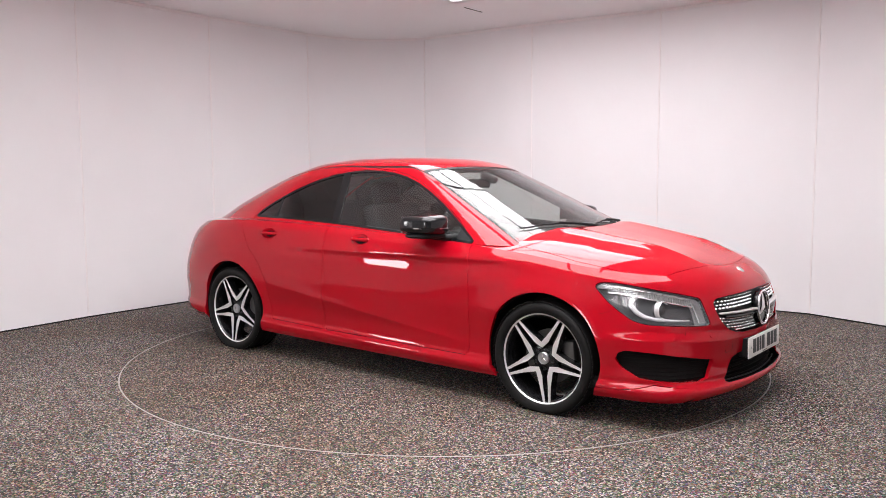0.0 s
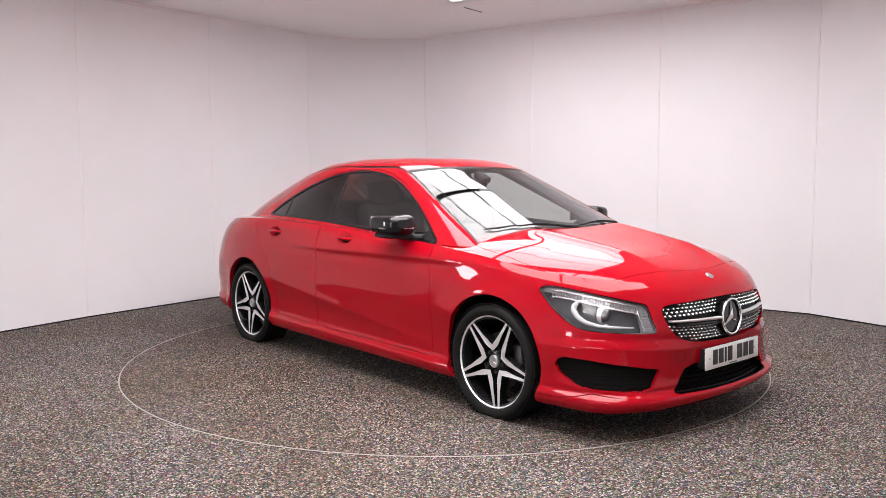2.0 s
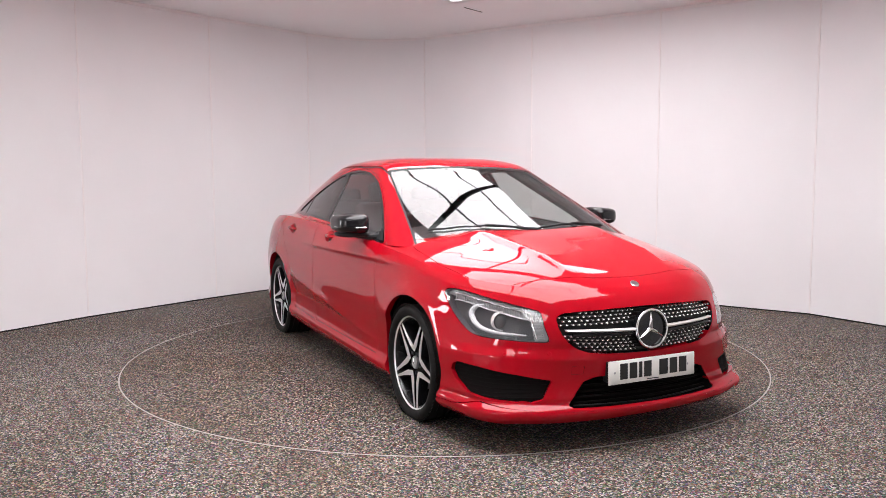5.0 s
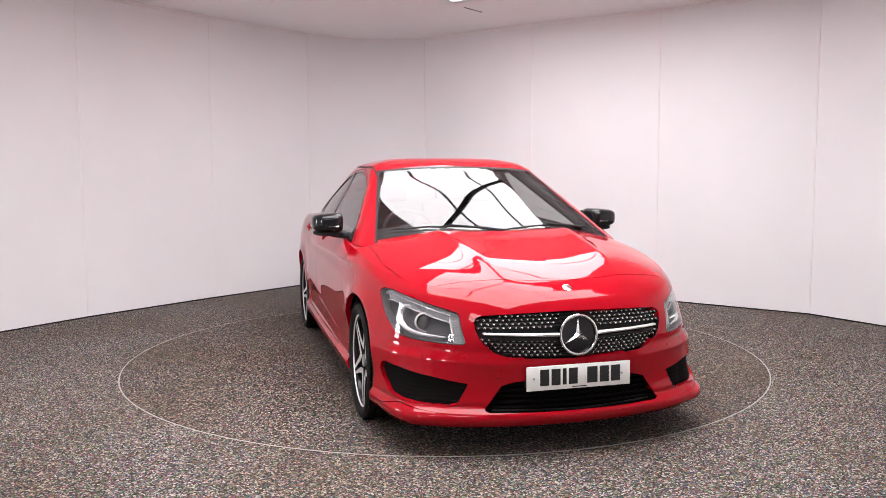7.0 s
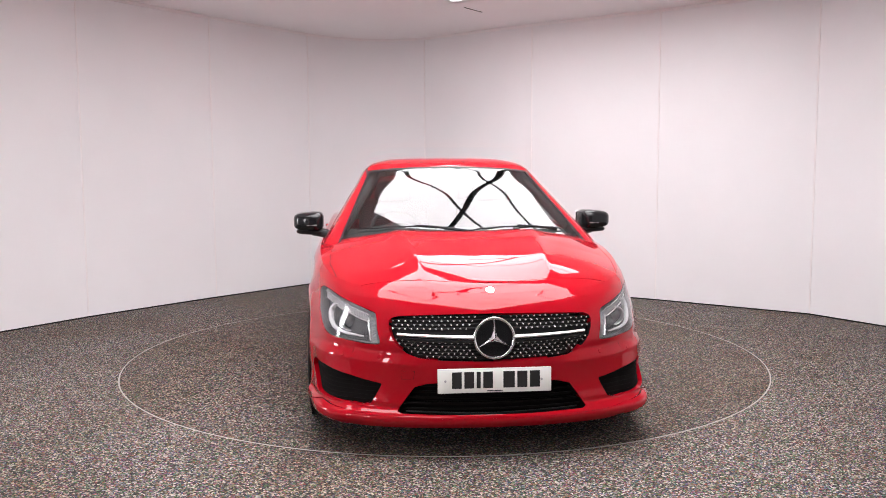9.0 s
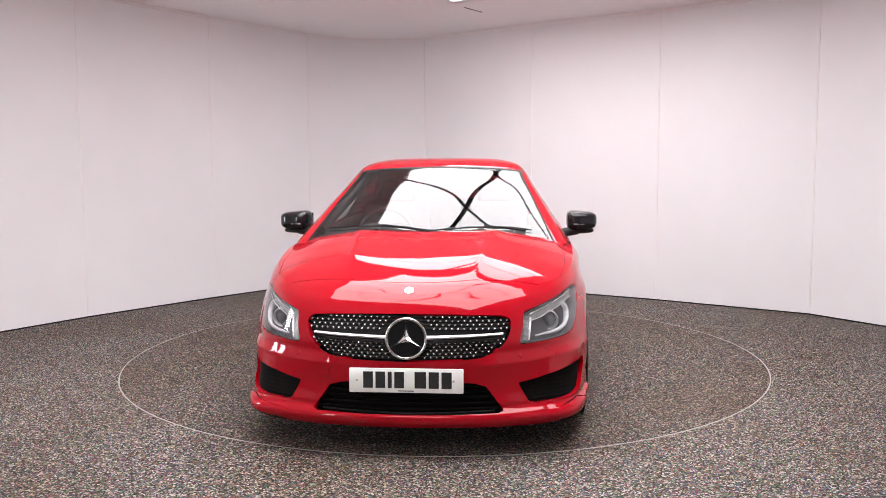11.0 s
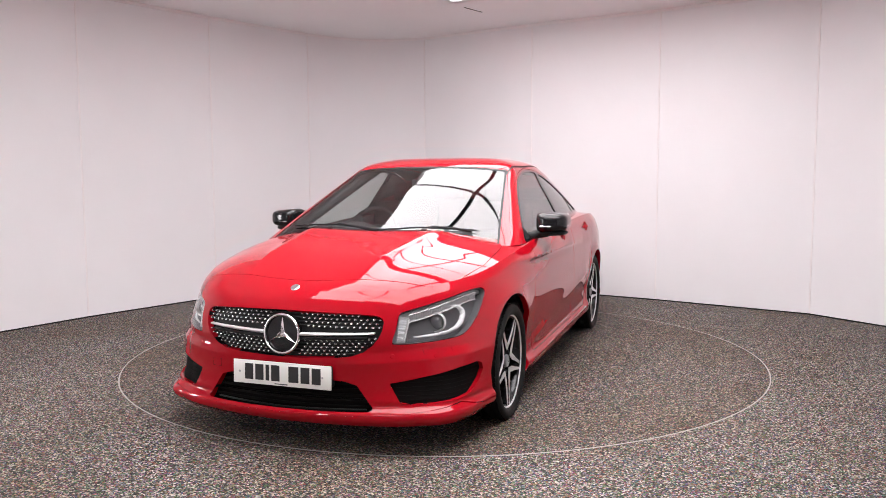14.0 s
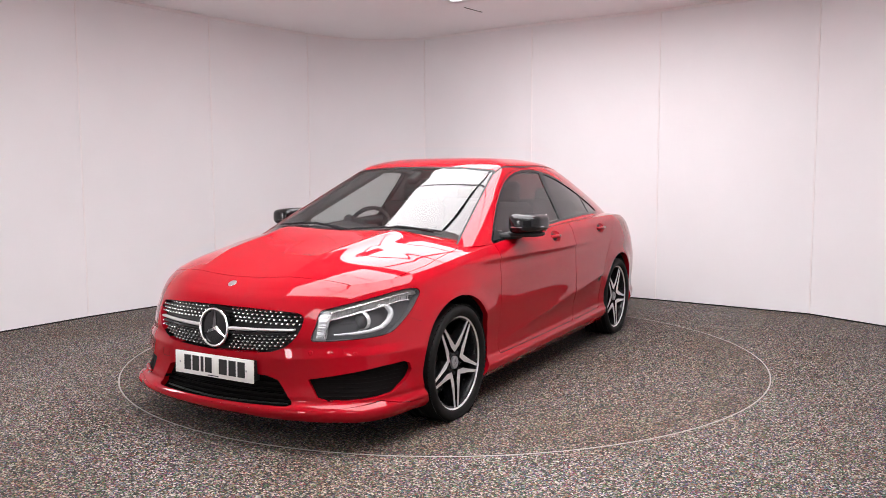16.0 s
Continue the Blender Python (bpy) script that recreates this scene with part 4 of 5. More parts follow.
# ---------------------------------------------------------------- nose: lamps, grilles, plate
def headlights(root, lamp):
    for s, q in each_side(lamp):
        h = new("headlight")
        h.parent = root
        h["label"] = "clear headlight with a projector and bright light strip"
        g = panel("lens", q, LENS, h, 0.0, "clear plastic lens")
        g.visible_shadow = False
        panel("housing", q.moved(-0.055), LAMP_DARK, h, 0.0, "dark grey lamp housing")
        # side walls of the lamp
        inner = panel("bezel", q.moved(-0.004), LAMP_DARK, h, 0.055, "dark grey bezel")
        bmx = bmesh.new()
        bmx.from_mesh(inner.data)
        # only the folded rim stays of the bezel
        keep = len(q.f)
        bmx.faces.ensure_lookup_table()
        bmesh.ops.delete(bmx, geom=[bmx.faces[i] for i in range(keep)], context="FACES")
        bmx.to_mesh(inner.data)
        bmx.free()

        def at(bd, z, inset):
            p = on_nose(bd, z, inset)
            return Vector((p.x, p.y * s, p.z))
        b1, b2 = float(B(1.64, 0.81)), float(B(2.122, 0.511))
        c = at(b2 + (b1 - b2) * 0.47, 0.618, 0.056)
        bm = bmesh.new()
        aim = Vector((1, 0.12 * s, 0)).normalized()
        rot = aim.to_track_quat("Y", "Z").to_matrix().to_4x4()
        lathe(bm, [(0.039, 0.0), (0.048, 0.0), (0.048, 0.022), (0.045, 0.027), (0.041, 0.022)], 40, Matrix.Translation(c) @ rot, close=True)
        part("projector_ring", bm, SILVER, h, "bright projector ring", smooth=True)
        bm = bmesh.new()
        lathe(bm, [(0.0, 0.030), (0.015, 0.028), (0.028, 0.020), (0.038, 0.004), (0.038, -0.02)], 40, Matrix.Translation(c) @ rot)
        part("projector", bm, PROJECTOR, h, "dark glass projector", smooth=True)
        f = lambda k: b2 + (b1 - b2) * k
        # hooked light strip round the projector, then along the lower edge
        hk = np.array(((0.60, 0.676), (0.66, 0.673), (0.705, 0.655), (0.712, 0.625), (0.675, 0.593), (0.60, 0.570), (0.48, 0.559), (0.34, 0.554), (0.20, 0.552)))
        k0 = np.arange(len(hk))
        hu, hz, hr = spline(k0, hk[:, 0]), spline(k0, hk[:, 1]), spline(k0, (0.004, 0.009, 0.0135, 0.014, 0.0125, 0.010, 0.008, 0.006, 0.003))
        ks = np.linspace(0, len(hk) - 1, 33)
        bm = bmesh.new()
        tube(bm, [at(f(float(hu(k))), float(hz(k)), 0.024) for k in ks], 0.009, 8, [float(hr(k)) for k in ks])
        part("light_strip", bm, LIGHT_GUIDE, h, "white light-guide strip", smooth=True)
        def upper(p):
            u = (bend(p[:, 0], np.abs(p[:, 1])) - b2) / (b1 - b2)
            return np.interp(u, (0.0, 0.12, 0.14, 0.55, 0.90), (0.52, 0.52, 0.618, 0.660, 0.700)) - p[:, 2]
        panel("upper_reflector", q.moved(-0.034).cut(upper)[0], LAMP_GREY, h, 0.01, "grey reflector under the upper edge")
        # fine ribs along the upper edge and down the inner end, each between two bright lines
        top_z = lambda u: float(np.interp(u, (0.1, 0.55, 0.80, 0.90), (0.652, 0.698, 0.722, 0.722)))
        bm = bmesh.new()
        for u in np.linspace(0.16, 0.90, 64):
            p, r = at(f(u), top_z(u) - 0.006, 0.024), at(f(u), top_z(u) - 0.034, 0.030)
            tube(bm, [p, r], 0.0026, 5)
        part("reflector", bm, LAMP_GREY, h, "finely ribbed reflector")["kind"] = "stuff"
        for dz, r0, inset in ((0.004, 0.0032, 0.014), (0.036, 0.0042, 0.020)):
            bm = bmesh.new()
            tube(bm, [at(f(u), top_z(u) - dz, inset) for u in np.linspace(0.15, 0.90, 20)], r0, 6)
            part("trim_line", bm, STUD, h, "bright line along the reflector", smooth=True)
        bm = bmesh.new()
        for k in range(20):
            z = 0.538 + 0.0055 * k
            tube(bm, [at(f(0.035 + 0.0015 * k), z, 0.014), at(f(0.115 + 0.0022 * k), z, 0.024)], 0.0022, 5)
        part("marker_reflector", bm, LAMP_GREY, h, "finely ribbed marker reflector")["kind"] = "stuff"
        bm = bmesh.new()
        tube(bm, [at(f(0.105 + 0.05 * q), 0.536 + 0.10 * q, 0.018) for q in np.linspace(0, 1, 6)], 0.0055, 6)
        part("trim_line", bm, STUD, h, "bright line across the lamp's inner end", smooth=True)


def grille(root, sheet):
    g = new("grille")
    g.parent = root
    g["label"] = "black grille with rows of chrome studs and a bar"
    full = sheet.both()
    panel("backing", full.moved(-0.035), TRIM, g, 0.0, "black mesh backing")
    rim = panel("surround", full.moved(-0.003), GLOSS_BLACK, g, 0.034, "gloss black surround")
    bmx = bmesh.new()
    bmx.from_mesh(rim.data)
    bmx.faces.ensure_lookup_table()
    bmesh.ops.delete(bmx, geom=[bmx.faces[i] for i in range(len(full.f))], context="FACES")
    bmx.to_mesh(rim.data)
    bmx.free()
    bm = bmesh.new()
    lathe(bm, [(0.0, 0.006), (0.0034, 0.0045), (0.0054, 0.0), (0.0054, -0.008), (0.0, -0.008)], 10, axis="X")
    stud = part("stud", bm, STUD, g, smooth=True)
    first = True
    outline = [(a, b) for a, b in GRILLE] + [(-a, b) for a, b in GRILLE[::-1]]
    rows = [0.652, 0.635, 0.618, 0.601, 0.534, 0.518, 0.502, 0.486, 0.470]
    for r, z0 in enumerate(rows):
        for k in range(-17, 18):
            y = 0.0275 * (k + (0.5 if r % 2 else 0.0))
            z = z0 + (0.06 if z0 < 0.55 else 0.03) * y * y * (1.2 if z0 < 0.55 else -0.6)
            if math.hypot(y, z - 0.561) < 0.108 or float(sdf(np.array([y]), np.array([z]), outline)[0]) > -0.009:
                continue
            p, n = near(NOSE_YZ, yz_key, (abs(y), z))
            m = Matrix.Translation((p.x - 0.014, y, z))
            if first:
                stud.matrix_local, first = m, False
            else:
                mesh_child("stud", stud.data, g, m)
    # thin carrier ribs behind the studs
    for z0 in rows:
        bm = bmesh.new()
        pts = []
        for y in np.linspace(-0.46, 0.46, 33):
            z = z0 + (0.06 if z0 < 0.55 else 0.03) * y * y * (1.2 if z0 < 0.55 else -0.6)
            if float(sdf(np.array([y]), np.array([z]), outline)[0]) < -0.006:
                p, n = near(NOSE_YZ, yz_key, (abs(y), z))
                pts.append((p.x - 0.024, y, z))
        tube(bm, pts, 0.0045, 6)
        part("rib", bm, TRIM, g, smooth=True)
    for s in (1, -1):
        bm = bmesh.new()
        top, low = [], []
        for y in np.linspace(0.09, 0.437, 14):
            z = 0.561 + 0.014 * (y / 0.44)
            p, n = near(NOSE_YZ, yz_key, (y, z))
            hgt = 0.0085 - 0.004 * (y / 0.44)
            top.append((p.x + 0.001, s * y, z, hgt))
        ring = []
        for x, y, z, hh in top:
            ring.append([bm.verts.new((x + a, y, z + b * hh)) for a, b in ((0.006, 0.2), (0.0, 1.0), (-0.02, 0.8), (-0.02, -0.8), (0.0, -1.0))])
        for a, b in zip(ring, ring[1:]):
            for j in range(5):
                bm.faces.new((a[j], a[(j + 1) % 5], b[(j + 1) % 5], b[j]))
        bm.faces.new(ring[0])
        bm.faces.new(ring[-1])
        part("bar", bm, SILVER, g, "bright grille bar")
        # black strip below the bar, shaped in as the bar's shadow
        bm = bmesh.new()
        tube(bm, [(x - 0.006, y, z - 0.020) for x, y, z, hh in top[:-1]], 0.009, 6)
        part("bar_shade_fin", bm, GLOSS_BLACK, g, "gloss black strip under the bar, built in as its shadow", smooth=True)
    c = Matrix.Translation((2.243, 0, 0.561)) @ Matrix.Rotation(math.radians(-4), 4, "Y")
    e = new("emblem")
    e.parent = g
    e["label"] = "round chrome emblem with three points on black"
    bm = bmesh.new()
    ring = [(0.090 + 0.0065 * math.cos(a), 0.006 + 0.006 * math.sin(a)) for a in np.linspace(0, 2 * math.pi, 10, endpoint=False)]
    lathe(bm, ring, 64, c, axis="X", close=True)
    part("ring", bm, CHROME, e, smooth=True)
    bm = bmesh.new()
    lathe(bm, [(0.0, 0.0), (0.089, -0.002), (0.089, -0.03), (0.0, -0.03)], 48, c, axis="X")
    part("disc", bm, GLOSS_BLACK, e, smooth=True)
    bm = bmesh.new()
    spin = c @ Matrix(((0, 0, 1, 0), (1, 0, 0, 0), (0, 1, 0, 0), (0, 0, 0, 1)))
    star(bm, 0.086, 0.002, 0.012, spin)
    part("star", bm, CHROME, e)


def openings(root, shell):
    for s, q in each_side(shell["fog"]):
        f = new("side_intake")
        f.parent = root
        f["label"] = "blanked black mesh intake in the bumper"
        panel("backing", q.moved(-0.022), GAP, f, 0.0)
        for k in range(7):
            bm = bmesh.new()
            z = 0.268 + 0.0185 * k
            pts = []
            for u in np.linspace(float(B(2.15, 0.525)), float(B(1.80, 0.86)), 24):
                if float(sdf(np.array([u]), np.array([z]), FOG)[0]) < -0.008:
                    p = on_nose(u, z, 0.020)
                    pts.append((p.x, p.y * s, p.z))
            if len(pts) > 2:
                tube(bm, pts, 0.0014, 6)
                part("slat", bm, GAP, f, smooth=True)
    g = new("lower_grille")
    g.parent = root
    g["label"] = "black slatted air intake below the plate"
    full = shell["lowgrille"].both()
    panel("backing", full.moved(-0.06), GAP, g, 0.0)
    rim = panel("frame", full.moved(-0.004), GAP, g, 0.056)
    bmx = bmesh.new()
    bmx.from_mesh(rim.data)
    bmx.faces.ensure_lookup_table()
    bmesh.ops.delete(bmx, geom=[bmx.faces[i] for i in range(len(full.f))], context="FACES")
    bmx.to_mesh(rim.data)
    bmx.free()
    for k in range(5):
        z = 0.226 + 0.027 * k
        w = float(np.interp(z, (0.21, 0.222, 0.335, 0.36), (0.40, 0.43, 0.345, 0.28)))
        bm = bmesh.new()
        tube(bm, [(2.218 - 0.30 * y * y - 0.006, y, z) for y in np.linspace(-w, w, 17)], 0.006, 6)
        part("slat", bm, GAP, g, smooth=True)
    bm = bmesh.new()
    tube(bm, [(2.232 - 0.30 * y * y, y, 0.211 + 0.02 * abs(y)) for y in np.linspace(-0.40, 0.40, 17)], 0.004, 6)
    part("edge_strip", bm, TRIM, g, smooth=True)
    # front plate
    pl = new("number_plate")
    pl.parent = root
    pl["label"] = "white front number plate with black characters"
    c = pose(2.258, 0, 0.371, 0, -1.5, 0)
    bm = bmesh.new()
    box(bm, (0.008, 0.52, 0.112), c, 0.0035)
    part("plate", bm, WHITE_PLATE, pl, smooth=True)
    y = -0.195
    for k, w in enumerate((0.044, 0.044, 0.018, 0.044, -1, 0.052, 0.046, 0.046)):
        if w < 0:
            y += 0.036
            continue
        bm = bmesh.new()
        box(bm, (0.002, w, 0.075), c @ pose(0.0045, y + w / 2, 0.003))
        part("bar", bm, PLATE_BLACK, pl)
        y += w + 0.012
    bm = bmesh.new()
    box(bm, (0.002, 0.07, 0.004), c @ pose(0.0045, 0.0, -0.047))
    part("bar", bm, PLATE_BLACK, pl)
    for yy in (-0.225, 0.215):
        bm = bmesh.new()
        lathe(bm, [(0.0, 0.007), (0.005, 0.005), (0.006, 0.003), (0.0, 0.003)], 14, c @ Matrix.Translation((0, yy, 0)), axis="X")
        part("screw_cap", bm, EMBLEM_GREY, pl)
    bm = bmesh.new()
    box(bm, (0.05, 0.50, 0.10), pose(2.228, 0, 0.371), 0.005)
    part("plate_holder", bm, TRIM, pl)
    # parking sensors and washer covers on the bumper skin
    for s in (1, -1):
        for x, y0, z in ((0.70, 0, 0.47), (0.93, 0, 0.46)):
            p, n = near(NOSE, nose_key, (x, z))
            p, n = Vector((p.x, p.y * s, p.z)), Vector((n.x, n.y * s, n.z))
            bm = bmesh.new()
            lathe(bm, [(0.0, 0.002), (0.009, 0.002), (0.011, 0.0), (0.011, -0.01), (0.0, -0.01)], 16, Matrix.Translation(p) @ n.to_track_quat("Y", "Z").to_matrix().to_4x4())
            part("parking_sensor", bm, PAINT, root, "small red parking sensor", smooth=True)
    # joints of the bumper skin, washer covers, fuel flap
    def line(name, pts, s, label=""):
        bm = bmesh.new()
        tube(bm, [(q.x, q.y * s, q.z) for q in pts], 0.0009, 5)
        part(name, bm, GAP, root, label)
    for s in (1, -1):
        line("bumper_joint", [on_nose(float(B(x, 0.85)), z, 0.0005) for x, z in ((1.83, 0.612), (1.78, 0.598), (1.73, 0.585), (1.69, 0.575))], s, "joint between bumper and wing")
        w0, w1 = float(B(2.06, 0.63)), float(B(1.97, 0.74))
        line("washer_joint", [on_nose(u, z, 0.0006) for u, z in ((w0, 0.495), (w1, 0.497), (w1 + 0.01, 0.47), (w0 + 0.01, 0.468), (w0, 0.495))], s, "headlamp washer cover joint")
        bm = bmesh.new()
        p, n = near(deck, lambda q: q[:, :2], (1.17, 0.30))
        box(bm, (0.03, 0.035, 0.010), pose(p.x, p.y * s, p.z + 0.004, 0, 14, 0), 0.004)
        part("washer_jet", bm, TRIM, root, "black windscreen washer jet", smooth=True)
    tow = [(0.36, 0.408), (0.42, 0.408), (0.42, 0.372), (0.365, 0.372), (0.36, 0.408)]
    line("tow_cover_joint", [near(NOSE_YZ, yz_key, q)[0] for q in tow], -1, "towing eye cover joint")
    flap = []
    for k in range(25):
        a = 2 * math.pi * k / 24
        flap.append(near(lower, lambda q: q[:, [0, 2]], (-1.66 + 0.085 * math.cos(a), 0.865 + 0.07 * math.sin(a)))[0])
    line("fuel_flap_joint", flap, 1, "round fuel flap joint")
    # small round badge on the bonnet's leading edge
    p, n = near(deck, lambda q: q[:, :2], (2.116, 0.0))
    bm = bmesh.new()
    lathe(bm, [(0.0, 0.004), (0.018, 0.004), (0.022, 0.003), (0.024, 0.0), (0.024, -0.006), (0.0, -0.006)], 28, Matrix.Translation(p) @ n.to_track_quat("Y", "Z").to_matrix().to_4x4())
    part("bonnet_badge", bm, CHROME, root, "small round silver bonnet badge", smooth=True)


# ---------------------------------------------------------------- mirrors, wipers, underside, cabin
def mirrors(root):
    for s in (1, -1):
        m = new("door_mirror")
        m.parent = root
        m["label"] = "gloss black door mirror with an indicator strip"

        def blob(x0, x1, y0, y1, z0, z1, p=3.2, taper=0.0):
            bm = bmesh.new()
            bmesh.ops.create_uvsphere(bm, u_segments=36, v_segments=20, radius=1.0)
            for v in bm.verts:
                c = v.co
                k = (abs(c.x) ** p + abs(c.y) ** p + abs(c.z) ** p) ** (-1 / p)
                c = c * k
                u = (c.y + 1) / 2
                h = 1 - taper * u
                v.co = ((x0 + x1) / 2 + (x1 - x0) / 2 * c.x - 0.035 * u * u, s * (y0 + (y1 - y0) * u), (z0 + z1) / 2 + (z1 - z0) / 2 * c.z * h)
            return bm
        part("cap", blob(0.465, 0.712, 0.835, 1.022, 0.938, 1.070, 4.2, 0.24), GLOSS_BLACK, m, "gloss black mirror cap", smooth=True)
        part("lower_shell", blob(0.490, 0.680, 0.800, 1.008, 0.920, 0.956, 3.0), TRIM, m, "matt black lower shell", smooth=True)
        bm = bmesh.new()
        box(bm, (0.006, 0.150, 0.098), pose(0.452, s * 0.922, 1.001, 0, 0, -s * 8), 0.0025)
        part("mirror_glass", bm, CHROME, m, "mirror glass")
        bm = bmesh.new()
        tube(bm, [(0.706, s * 0.87, 0.984), (0.698, s * 0.93, 0.984), (0.672, s * 0.988, 0.984), (0.630, s * 1.013, 0.985), (0.575, s * 1.021, 0.985)], 0.0055, 8)
        part("indicator", bm, CHROME, m, "clear indicator strip", smooth=True)
        bm = bmesh.new()
        tube(bm, [(0.70, s * 0.765, 0.925), (0.665, s * 0.82, 0.924), (0.62, s * 0.90, 0.936)], 0.02, 10, [0.026, 0.02, 0.022])
        part("foot", bm, TRIM, m, "matt black mirror foot", smooth=True)


def glass_at(y, z, lift=0.0):
    g = GREEN_FRONT
    p, n = near(g, yz_key, (abs(y), z))
    return Vector((p.x + n.x * lift, y, p.z + n.z * lift))


GREEN_FRONT = green.cut(lambda p: 0.0 - p[:, 0])[0]


def wipers(root):
    for y0, y1, z1 in ((-0.62, 0.06, 0.992), (0.04, 0.60, 0.986)):
        w = new("wiper")
        w.parent = root
        w["label"] = "black windscreen wiper at rest"
        bm = bmesh.new()
        pts = [glass_at(y, 0.972 + (z1 - 0.972) * math.sin(math.pi * k / 13) - 0.006 * k / 13, 0.009) for k, y in enumerate(np.linspace(y0, y1, 14))]
        tube(bm, pts, 0.005, 6, [0.003] + [0.0055] * 12 + [0.003])
        part("blade", bm, TRIM, w, smooth=True)
        bm = bmesh.new()
        a = glass_at(y1 - 0.04, 0.960, 0.014)
        b = glass_at((y0 + y1) / 2, z1, 0.016)
        tube(bm, [a, (a + b) / 2 + Vector((0.006, 0, 0.003)), b], 0.007, 8, [0.011, 0.007, 0.005])
        part("arm", bm, TRIM, w, smooth=True)


def underside(root):
    for ax in (AXF, AXR):
        for s in (1, -1):
            bm = bmesh.new()
            n = 28
            rows = []
            for k in range(n + 1):
                a = math.radians(-25 + 230 * k / n)
                c, sn = math.cos(a), math.sin(a)
                rows.append([bm.verts.new((ax + r * c, s * y, HUBZ + r * sn)) for r, y in ((0.350, 0.846), (0.350, 0.56), (0.356, 0.56), (0.356, 0.846))])
            for a, b in zip(rows, rows[1:]):
                for j in range(4):
                    bm.faces.new((a[j], a[(j + 1) % 4], b[(j + 1) % 4], b[j]))
            part("arch_liner", bm, GAP, root, "black wheel arch liner")
            bm = bmesh.new()
            box(bm, (0.72, 0.02, 0.56), pose(ax, s * 0.56, 0.44))
            part("arch_wall", bm, GAP, root)
    bm = bmesh.new()
    box(bm, (4.2, 1.10, 0.03), pose(-0.05, 0, 0.215))
    part("floor_pan", bm, GAP, root, "dark underbody")
    bm = bmesh.new()
    box(bm, (1.94, 1.62, 0.03), pose(-0.03, 0, 0.212))
    part("sill_pan", bm, GAP, root)
    bm = bmesh.new()
    box(bm, (0.03, 1.1, 0.42), pose(1.05, 0, 0.46))
    part("bulkhead", bm, GAP, root)
    bm = bmesh.new()
    box(bm, (0.02, 1.0, 0.44), pose(1.95, 0, 0.42))
    part("radiator", bm, GAP, root)


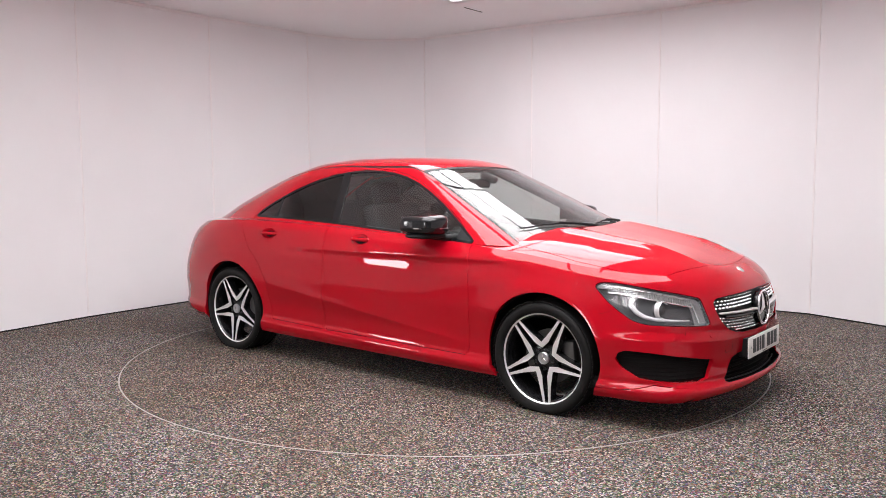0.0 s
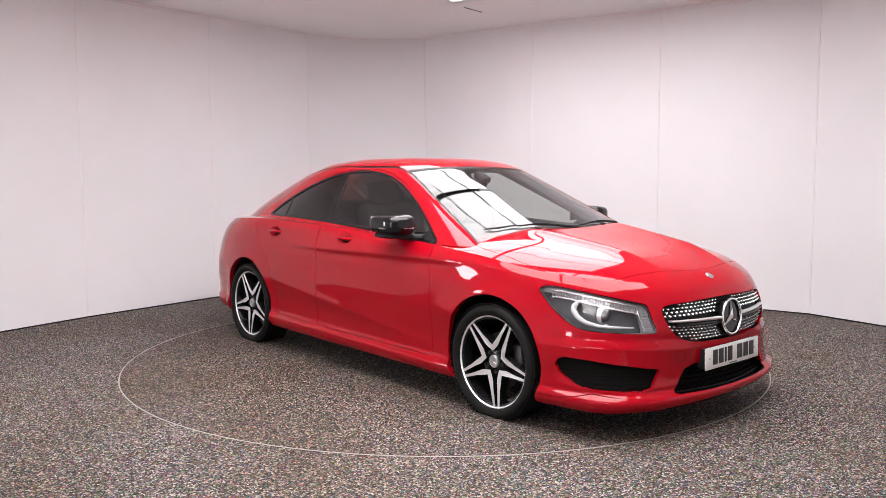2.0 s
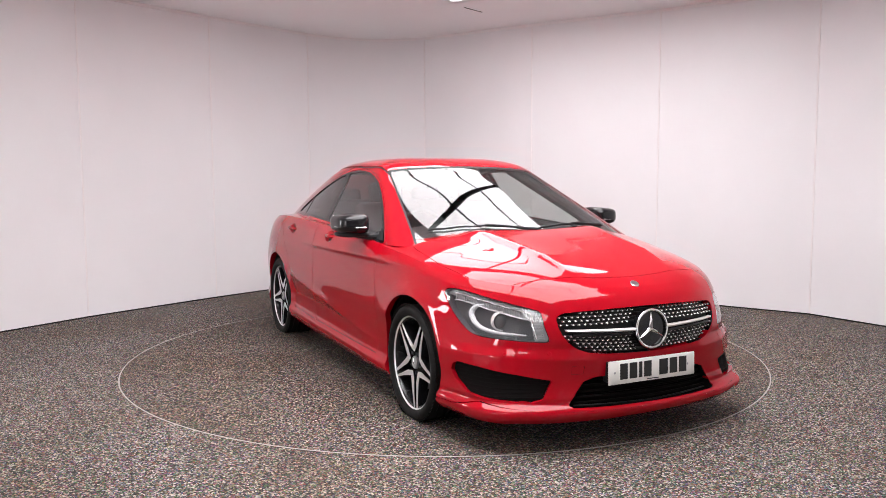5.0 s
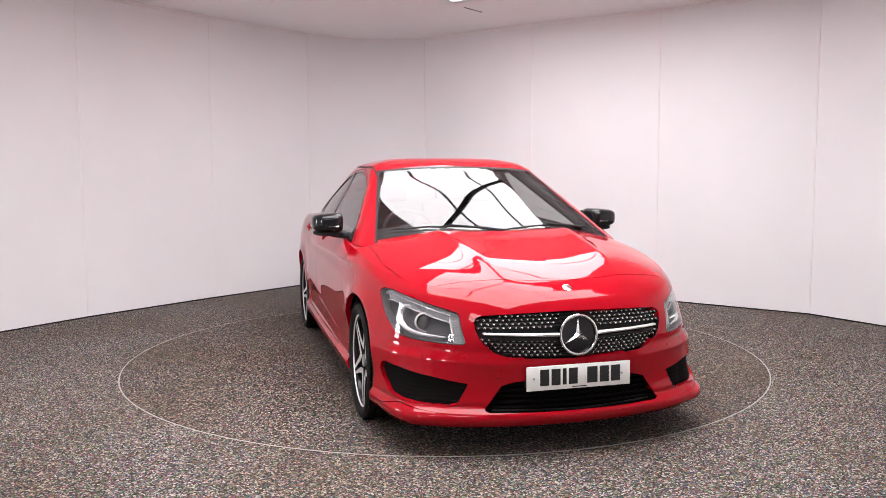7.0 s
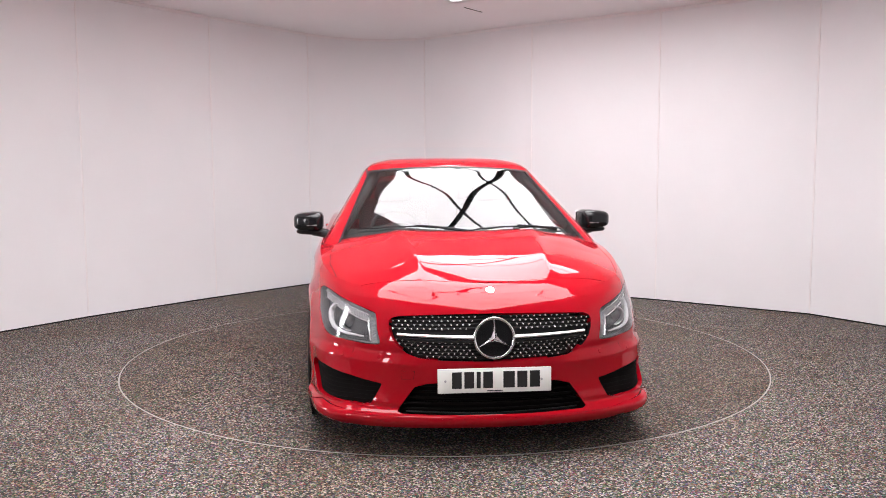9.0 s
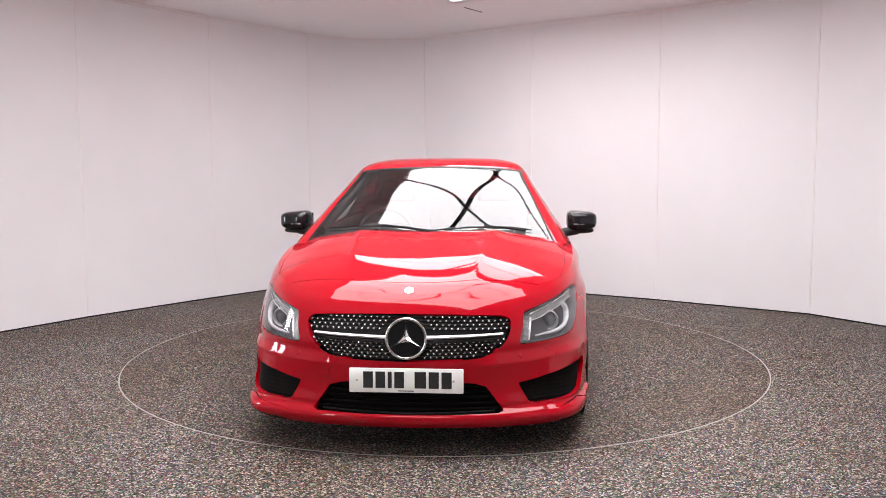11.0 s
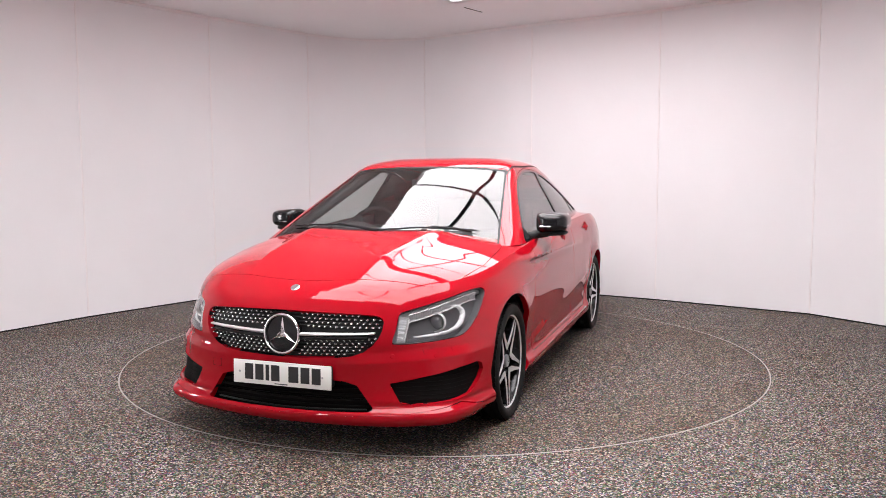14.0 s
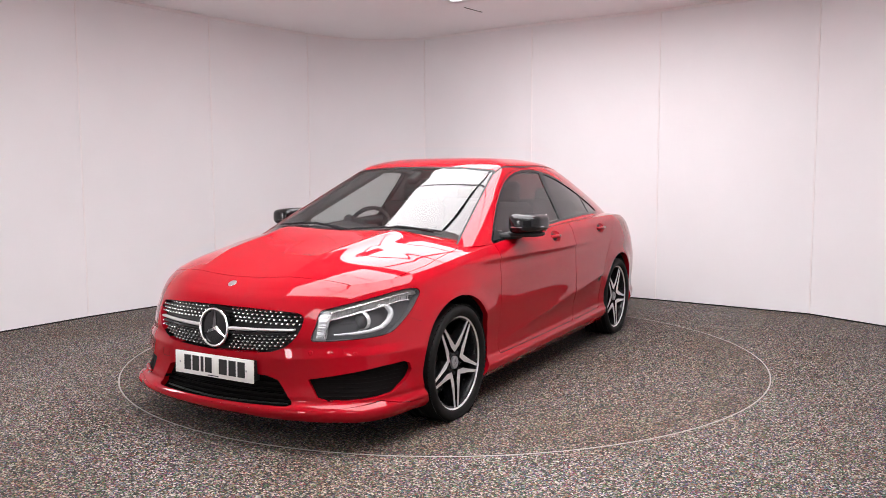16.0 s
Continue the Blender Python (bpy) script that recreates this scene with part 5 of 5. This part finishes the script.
def cabin(root):
    bm = bmesh.new()
    secs = []
    for y in np.linspace(-0.70, 0.70, 15):
        k = abs(y) / 0.70
        f = 1.10 - 0.28 * k * k
        hood = 0.05 * math.exp(-((y + 0.36) / 0.16) ** 2)
        secs.append([bm.verts.new((x, y, z)) for x, z in ((f, 0.925), (f - 0.20, 0.945 + hood * 0.4), (f - 0.36, 0.945 + hood), (0.56, 0.91 + hood), (0.50, 0.82), (0.53, 0.62), (f, 0.60))])
    for a, b in zip(secs, secs[1:]):
        for j in range(7):
            bm.faces.new((a[j], a[(j + 1) % 7], b[(j + 1) % 7], b[j]))
    bm.faces.new(secs[0])
    bm.faces.new(secs[-1])
    part("dashboard", bm, DARK, root, "black dashboard", smooth=True)

    # dark linings of the windscreen pillars and along the window sills
    for s in (1, -1):
        bm = bmesh.new()
        us = np.linspace(0.12, 0.80, 10)
        tube(bm, [(float(gf(u)) - 0.37 * float(gw(u)) ** 2 - 0.125, s * (float(gw(u)) - 0.072), float(gz(u)) - 0.012) for u in us], 0.036, 10)
        part("pillar_lining", bm, DARK, root, "dark windscreen pillar lining", smooth=True)
        bm = bmesh.new()
        tube(bm, [(x, s * y, z) for x, y, z in ((0.80, 0.715, 0.878), (0.45, 0.735, 0.892), (0.0, 0.742, 0.918), (-0.45, 0.738, 0.935), (-0.9, 0.715, 0.945))], 0.045, 10)
        part("sill_lining", bm, DARK, root, "dark padded window sill", smooth=True)

    def seat(x, y, wide):
        st = new("seat")
        st.parent = root
        st["label"] = "black fabric front seat" if wide < 0.6 else "black fabric rear bench"
        for nm, size, m, bv in (("cushion", (0.50, wide, 0.16), pose(x + 0.22, y, 0.50, 0, -6, 0), 0.05),
                                ("backrest", (0.14, wide, 0.62), pose(x - 0.10, y, 0.80, 0, -18 if wide < 0.6 else -24, 0), 0.05)):
            bm = bmesh.new()
            box(bm, size, m, bv, 3)
            part(nm, bm, SEAT, st, smooth=True)
        for dy in ((0,) if wide < 0.6 else (-0.36, 0.36)):
            bm = bmesh.new()
            box(bm, (0.09, 0.25, 0.17), pose(x - 0.235 if wide < 0.6 else x - 0.26, y + dy, 1.165 if wide < 0.6 else 1.10, 0, -14, 0), 0.04, 3)
            part("headrest", bm, SEAT, st, smooth=True)
    seat(-0.02, -0.36, 0.50)
    seat(-0.02, 0.36, 0.50)
    seat(-0.86, 0.0, 1.20)
    bm = bmesh.new()
    box(bm, (0.5, 1.0, 0.04), pose(-1.40, 0, 0.955), 0.01)
    part("parcel_shelf", bm, DARK, root, "black parcel shelf")
    sw = new("steering_wheel")
    sw.parent = root
    sw["label"] = "black three-spoke steering wheel"
    c = pose(0.43, -0.36, 0.90, 0, -24, 0)
    bm = bmesh.new()
    lathe(bm, [(0.180 + 0.015 * math.cos(a), 0.015 * math.sin(a)) for a in np.linspace(0, 2 * math.pi, 10, endpoint=False)], 48, c, axis="X", close=True)
    part("wheel_rim", bm, DARK, sw, smooth=True)
    bm = bmesh.new()
    box(bm, (0.04, 0.16, 0.12), c, 0.018, 3)
    for a in (0, 180, 270):
        box(bm, (0.02, 0.12, 0.035), c @ Matrix.Rotation(math.radians(a), 4, "X") @ Matrix.Translation((0, 0.115, 0)), 0.006)
    part("hub", bm, DARK, sw, smooth=True)
    bm = bmesh.new()
    tube(bm, [c @ Vector((0, 0, 0)), c @ Vector((0.25, 0, 0))], 0.035, 12)
    part("column", bm, DARK, sw, smooth=True)
    mi = new("cabin_mirror")
    mi.parent = root
    mi["label"] = "black cabin mirror on the windscreen"
    bm = bmesh.new()
    box(bm, (0.03, 0.24, 0.065), pose(0.30, 0, 1.235, 0, 8, 0), 0.014, 3)
    part("shell", bm, DARK, mi, smooth=True)
    bm = bmesh.new()
    box(bm, (0.12, 0.07, 0.05), pose(0.38, 0, 1.275, 0, 24, 0), 0.018, 3)
    part("stalk", bm, DARK, mi, smooth=True)


def build_car():
    root = tagged(new("car"), "glossy red four-door saloon on black and silver alloy wheels", "car")
    shell = car_shell(root)
    headlights(root, shell["lamp"])
    grille(root, shell["grille"])
    openings(root, shell)
    mirrors(root)
    wipers(root)
    underside(root)
    cabin(root)
    w = wheel(root)
    spots = [(AXF, 1), (AXF, -1), (AXR, 1), (AXR, -1)]
    for k, (x, s) in enumerate(spots):
        turn = (0, 7, 8, -6)[k]
        m = pose(x, s * 0.768, HUB, 0, turn, 0 if s > 0 else 180)
        if k == 0:
            w.matrix_local = m
            w["label"] = "black alloy wheel with machined V spokes"
            continue
        c = copy_thing(w, m)
        back = Matrix.Rotation(radians(-turn), 4, "Y")
        for child in c.children:
            if child.name.startswith(("tyre", "tread", "brake")):
                child.matrix_local = back @ child.matrix_local
    return root


car = build_car()


def motions():
    """The turntable turns steadily and carries the car."""
    rows_car, rows_table = [], []
    for k in range(17):
        a = -38.787 - 5.0563 * k
        m = pose(0, 0, 0, 0, 0, a)
        rows_table.append((float(k), m))
        rows_car.append((float(k), m @ pose(0.018, 0.001, 0)))
    walk(table, rows_table)
    walk(car, rows_car)


motions()
